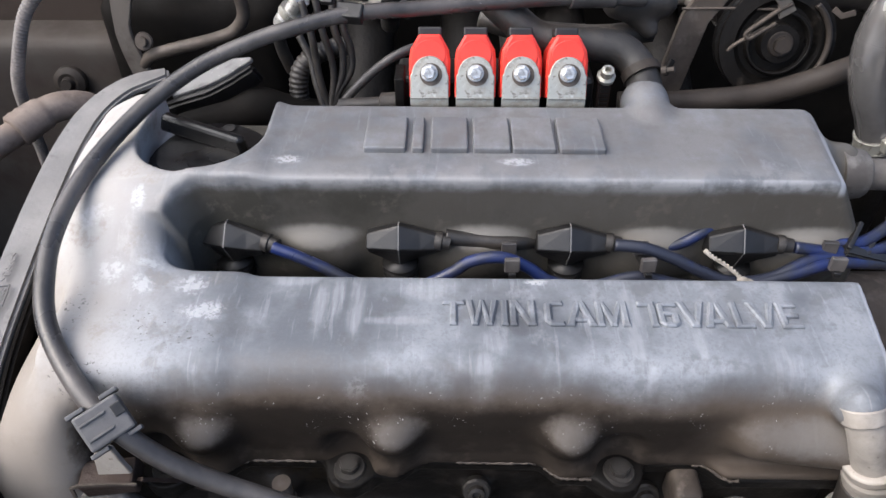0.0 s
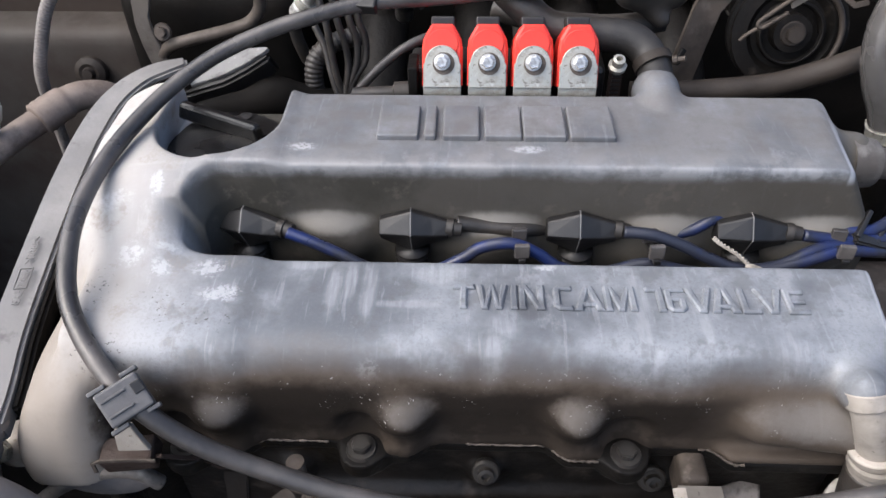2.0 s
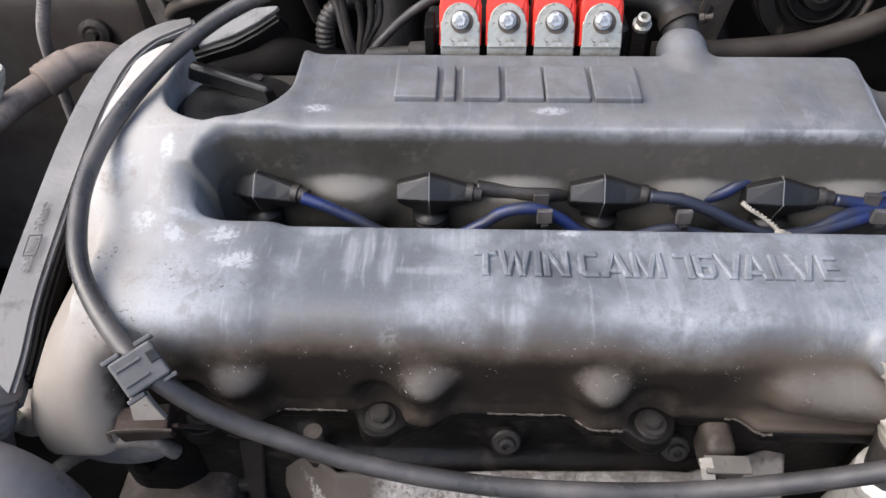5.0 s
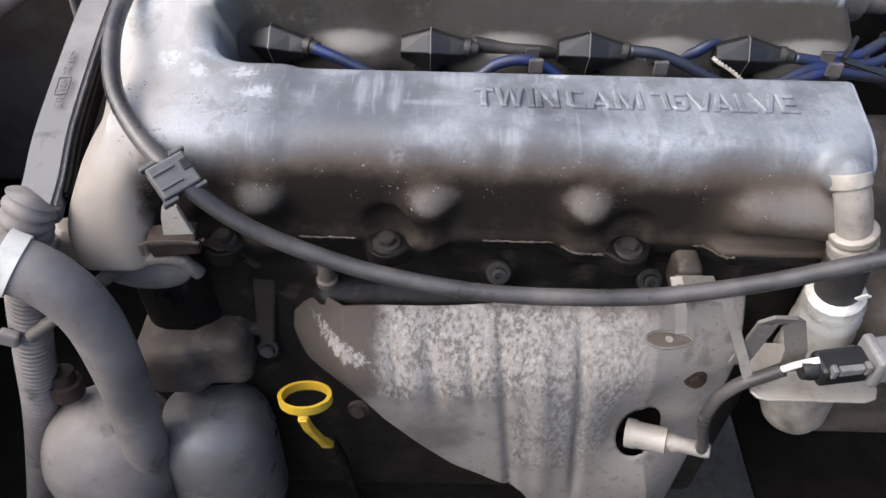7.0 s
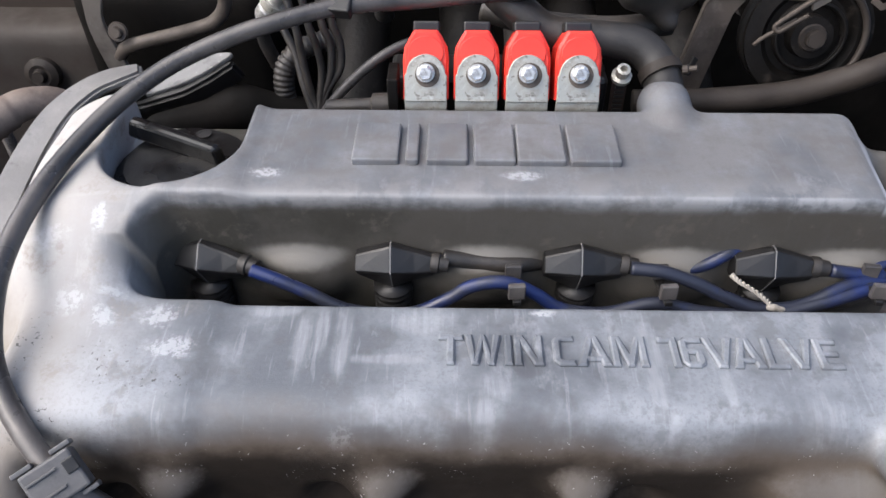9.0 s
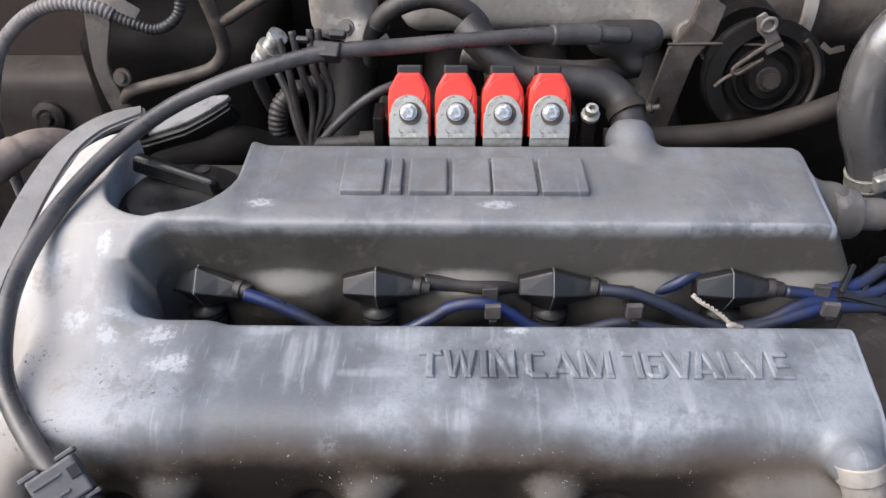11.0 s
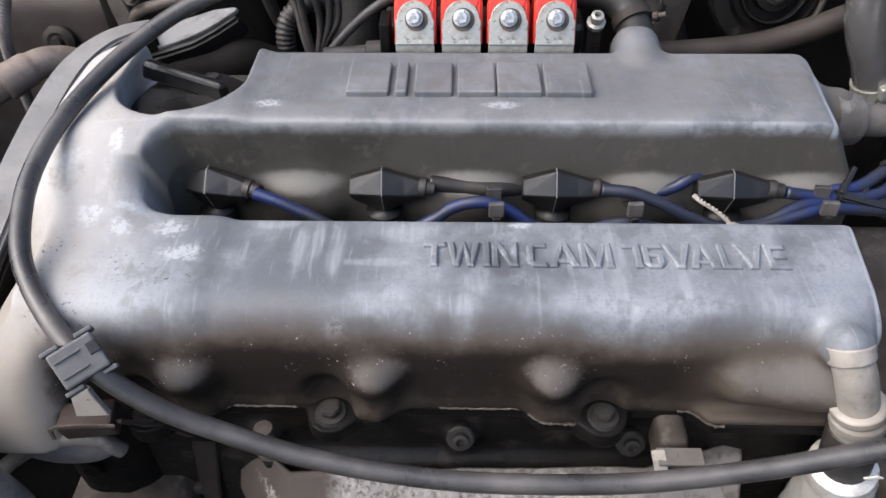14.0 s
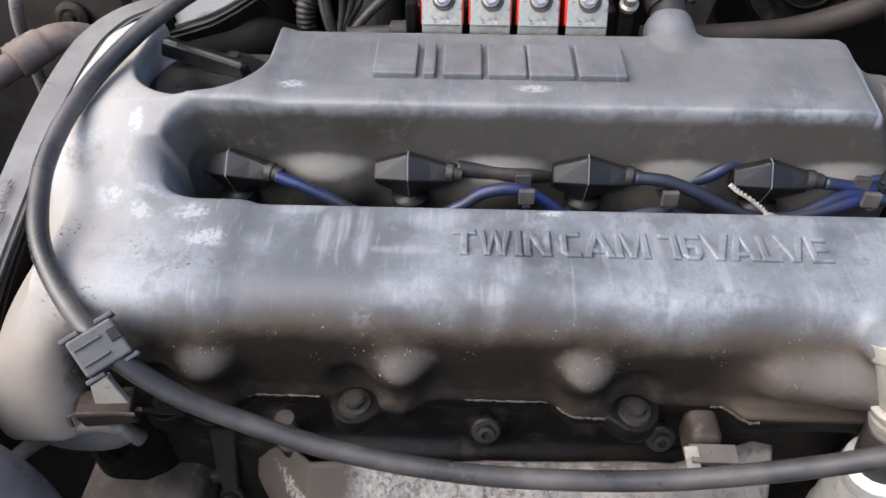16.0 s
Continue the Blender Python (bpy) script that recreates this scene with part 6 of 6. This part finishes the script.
part("boss", lathe([(0.001, 0), (0.0105, 0), (0.0100, 0.008), (0.008, 0.0095), (0.0055, 0.0095), (0.005, 0.006), (0.001, 0.006)], along((0.1935, 0.566, 0.8585), (0.1935, 0.50, 0.885)), 22), CAST_GREY, manifold)
side_bolt_back = thing("bulkhead_bolt", "bright bolt on the dark bulkhead", "bolt", (0.33, 0.5, 0.86))
part("head", hex_bolt(along((0.3718, 0.500, 0.8396), (0.3718, 0.44, 0.865)), 0.011, 0.006, 0.009), STEEL, side_bolt_back)
part("tab", strip([(0.358, 0.502, 0.836), (0.3718, 0.503, 0.838), (0.395, 0.506, 0.840), (0.45, 0.52, 0.838), (0.612, 0.54, 0.83)], 0.012, 0.002, up=(0, -0.5, 1)), DARK_BROWN, side_bolt_back, "thin steel strap")
solo("vacuum_hose", tube([(-0.049, 0.545, 0.845), (-0.047, 0.535, 0.864), (-0.040, 0.53, 0.884), (-0.023, 0.53, 0.896), (0.001, 0.53, 0.900), (0.025, 0.53, 0.889), (0.037, 0.53, 0.871), (0.043, 0.53, 0.844), (0.045, 0.52, 0.82)], 0.0072, 8, 16), RUBBER, "black rubber vacuum hose bent in an arch", "hose")
tape = thing("hose_tape", "loose black tape round the vacuum hose", "tape", (-0.036, 0.53, 0.88))
part("wrap", sweep(spline([(-0.0475, 0.538, 0.857), (-0.0455, 0.533, 0.870), (-0.041, 0.530, 0.881)], 8), [0.0081 + 0.0003 * (-1) ** i for i in range(17)], 14), LEAF_END, tape)
part("flap", strip([(-0.039, 0.523, 0.874), (-0.035, 0.520, 0.870), (-0.033, 0.519, 0.862)], [0.009, 0.007, 0.003], 0.0006, up=(0, -1, 0.5)), LEAF_END, tape)
solo("support_brace", strip([(0.191, 0.515, 0.905), (0.183, 0.502, 0.890), (0.172, 0.500, 0.873), (0.1645, 0.498, 0.833), (0.158, 0.495, 0.80), (0.152, 0.49, 0.76)], 0.020, 0.006, up=(0, 1, 0)), OLD_STEEL, "dirty steel brace under the manifold", "bracket")
throttle = thing("throttle_body", "grimy throttle drum with a cable and springs", "throttle body", (0.23, 0.5, 0.82))
TH = along((0.231, 0.505, 0.855), (0.228, 0.45, 0.872))
part("drum", lathe([(0.001, 0), (0.040, 0), (0.040, 0.006), (0.036, 0.008), (0.036, 0.012), (0.040, 0.014), (0.040, 0.018), (0.030, 0.019), (0.026, 0.014), (0.014, 0.014), (0.013, 0.024), (0.001, 0.025)], TH, 40), ALU_DARK, throttle)
part("nut", hex_bolt(TH @ pose(0, 0, 0.024), 0.011, 0.006, 0.009), DARK_BROWN, throttle)
part("spring", tube([tuple(TH @ Vector(((0.021) * math.cos(a), 0.021 * math.sin(a), 0.014 + a * 0.0006))) for a in np.linspace(0, 14, 60)], 0.0014, 2, 6), ALU_DARK, throttle)
part("cable", tube([(0.161, 0.498, 0.8805), (0.2, 0.497, 0.8815), (0.237, 0.496, 0.8805)], 0.0010, 6, 6), OLD_STEEL, throttle, "thin steel throttle cable")
part("link_plate", strip([(0.2105, 0.478, 0.9100), (0.2150, 0.478, 0.9020), (0.2215, 0.479, 0.8950), (0.2270, 0.480, 0.8850)], [0.006, 0.010, 0.008, 0.012], 0.0025, up=(0, -1, 0.3)), BRACKET_TAN, throttle, "dusty linkage plate")
part("eye", tube([(0.2165 + 0.0045 * math.cos(a), 0.476, 0.9040 + 0.0045 * math.sin(a)) for a in np.linspace(0, 2 * math.pi, 13)], 0.0013, 3, 8), CAST_GREY, throttle, "bent wire eye")
part("lever", tube([(0.228, 0.479, 0.8930), (0.219, 0.478, 0.8880), (0.209, 0.478, 0.8790), (0.2020, 0.478, 0.8720), (0.2050, 0.477, 0.8690), (0.2120, 0.477, 0.8740), (0.2200, 0.477, 0.8800)], 0.0016, 6, 8), OLD_STEEL, throttle, "looped wire lever")
part("link", tube([(0.2150, 0.479, 0.8760), (0.2060, 0.480, 0.8690), (0.1985, 0.482, 0.8620), (0.1950, 0.484, 0.8560)], 0.0014, 6, 8), OLD_STEEL, throttle)
part("return_arc", tube([tuple(TH @ Vector((0.034 * math.cos(a), 0.034 * math.sin(a), 0.021))) for a in np.linspace(-1.9, 0.9, 16)], 0.0022, 3, 8), DARK_BROWN, throttle, "worn rim of the drum")
part("hook", strip([(0.258, 0.482, 0.888), (0.264, 0.48, 0.884), (0.272, 0.479, 0.887)], 0.004, 0.0014, up=(0, -1, 0.3)), OLD_STEEL, throttle)
part("housing", lathe([(0.001, 0), (0.028, 0), (0.030, 0.06), (0.001, 0.06)], along((0.235, 0.60, 0.86), (0.231, 0.515, 0.86)), 32), ALU_DARK, throttle)
part("bore", lathe([(0.001, 0), (0.042, 0), (0.042, 0.05), (0.046, 0.052), (0.046, 0.058), (0.040, 0.060), (0.040, 0.14), (0.001, 0.14)], along((0.232, 0.615, 0.868), (0.40, 0.615, 0.872)), 36), OLD_STEEL, throttle)
part("band", band(along((0.287, 0.615, 0.8694), (0.40, 0.615, 0.872)), 0.0465, 0.009, 0.0015), ALU_OLD, throttle)
part("flange_plate", block((0.010, 0.06, 0.07), pose(0.218, 0.60, 0.868), 0.003), CAST_GREY, throttle)
part("gasket_plate", block((0.007, 0.05, 0.066), pose(0.236, 0.598, 0.868), 0.002), OLD_STEEL, throttle)
solo("rubber_grommet_block", cast(lambda P: join(f_rod(P, (0.112, 0.480, 0.893), (0.142, 0.488, 0.890), 0.0115), f_rod(P, (0.120, 0.482, 0.886), (0.135, 0.478, 0.874), 0.006), 0.008), (0.09, 0.46, 0.86), (0.165, 0.51, 0.915), 0.002), RUBBER, "black rubber sleeve at the end of the conduit", "sleeve")
solo("lower_hose", tube([(0.02, 0.50, 0.872), (0.05, 0.49, 0.868), (0.1, 0.485, 0.866), (0.14, 0.49, 0.868)], 0.008, 8, 14), RUBBER, "black hose under the conduit", "hose")

# ---- right side ----
dist = thing("distributor", "grey metal distributor body at the engine's end", "distributor", (0.27, 0.27, 0.7))
part("body", lathe([(0.001, 0), (0.020, 0), (0.022, 0.006), (0.030, 0.010), (0.034, 0.016), (0.034, 0.034), (0.030, 0.038), (0.030, 0.07), (0.001, 0.07)], along((0.256, 0.262, 0.786), (0.35, 0.262, 0.791)), 30), CAST_GREY, dist)
part("rim", band(along((0.281, 0.262, 0.7872), (0.35, 0.262, 0.791)), 0.0345, 0.010, 0.002), CAST_PALE, dist)
part("cap", lathe([(0.001, 0), (0.033, 0), (0.033, 0.03), (0.028, 0.036), (0.001, 0.036)], along((0.290, 0.262, 0.788), (0.36, 0.262, 0.7915)), 30), CAST_PALE, dist)
part("lug", block((0.018, 0.014, 0.018), pose(0.252, 0.240, 0.806, 0, 20, 0), 0.004), CAST_PALE, dist)
part("screw", hex_bolt(along((0.250, 0.233, 0.807), (0.250, 0.2, 0.83)), 0.009, 0.005, 0.007), BRIGHT, dist)
part("knob", lathe([(0.001, 0), (0.0075, 0), (0.008, 0.004), (0.007, 0.012), (0.001, 0.013)], along((0.266, 0.240, 0.754), (0.264, 0.2, 0.775)), 20), CAST_GREY, dist)
solo("taped_pipe_end", tube([(0.213, 0.168, 0.800), (0.225, 0.168, 0.805), (0.245, 0.168, 0.813), (0.27, 0.169, 0.824)], 0.0088, 6, 16), WRAP, "pale taped sleeve on the conduit", "sleeve")
side = thing("water_hose", "fat dusty grey hose elbow with a yellow band beside the gearbox", "hose", (0.29, 0.235, 0.7))
part("hose", tube([(0.262, 0.232, 0.640), (0.270, 0.232, 0.668), (0.287, 0.234, 0.684), (0.308, 0.237, 0.688), (0.36, 0.24, 0.684)], 0.0185, 8, 20), GREY_HOSE, side)
part("yellow_band", band(along((0.287, 0.234, 0.684), (0.304, 0.237, 0.6875)), 0.0188, 0.005, 0.0008), YELLOW, side, "yellow marking band")
solo("gearbox_casting", cast(lambda P: join(f_box(P, (0.235, 0.2, 0.55), (0.42, 0.42, 0.72), 0.03), f_rod(P, (0.26, 0.21, 0.70), (0.30, 0.2, 0.73), 0.02), 0.02), (0.22, 0.16, 0.54), (0.43, 0.43, 0.76), 0.006), OLD_STEEL, "dusty cast gearbox housing beside the engine", "gearbox")


# ---- weeds on the ground ----
def weeds(seed, cx, cy, count):
    rnd = random.Random(seed)
    verts, faces = [], []
    for _ in range(count):
        x, y, a, l = cx + rnd.gauss(0, 0.10), cy + rnd.gauss(0, 0.10), rnd.uniform(0, 6.28), rnd.uniform(0.03, 0.09)
        z, w = rnd.uniform(0.0, 0.12), l * 0.28
        d = Vector((math.cos(a), math.sin(a), rnd.uniform(0.1, 0.8))) * l
        s = Vector((-math.sin(a), math.cos(a), 0)) * w
        p = Vector((x, y, z))
        k = len(verts)
        verts += [p, p + d * 0.5 + s, p + d, p + d * 0.5 - s]
        faces += [(k, k + 1, k + 2), (k, k + 2, k + 3)]
    return mesh_of(verts, faces)


solo("weeds", weeds(3, 0.0, 0.42, 260), LEAF, "small green weeds on the ground below the engine", "weeds", kind="stuff")
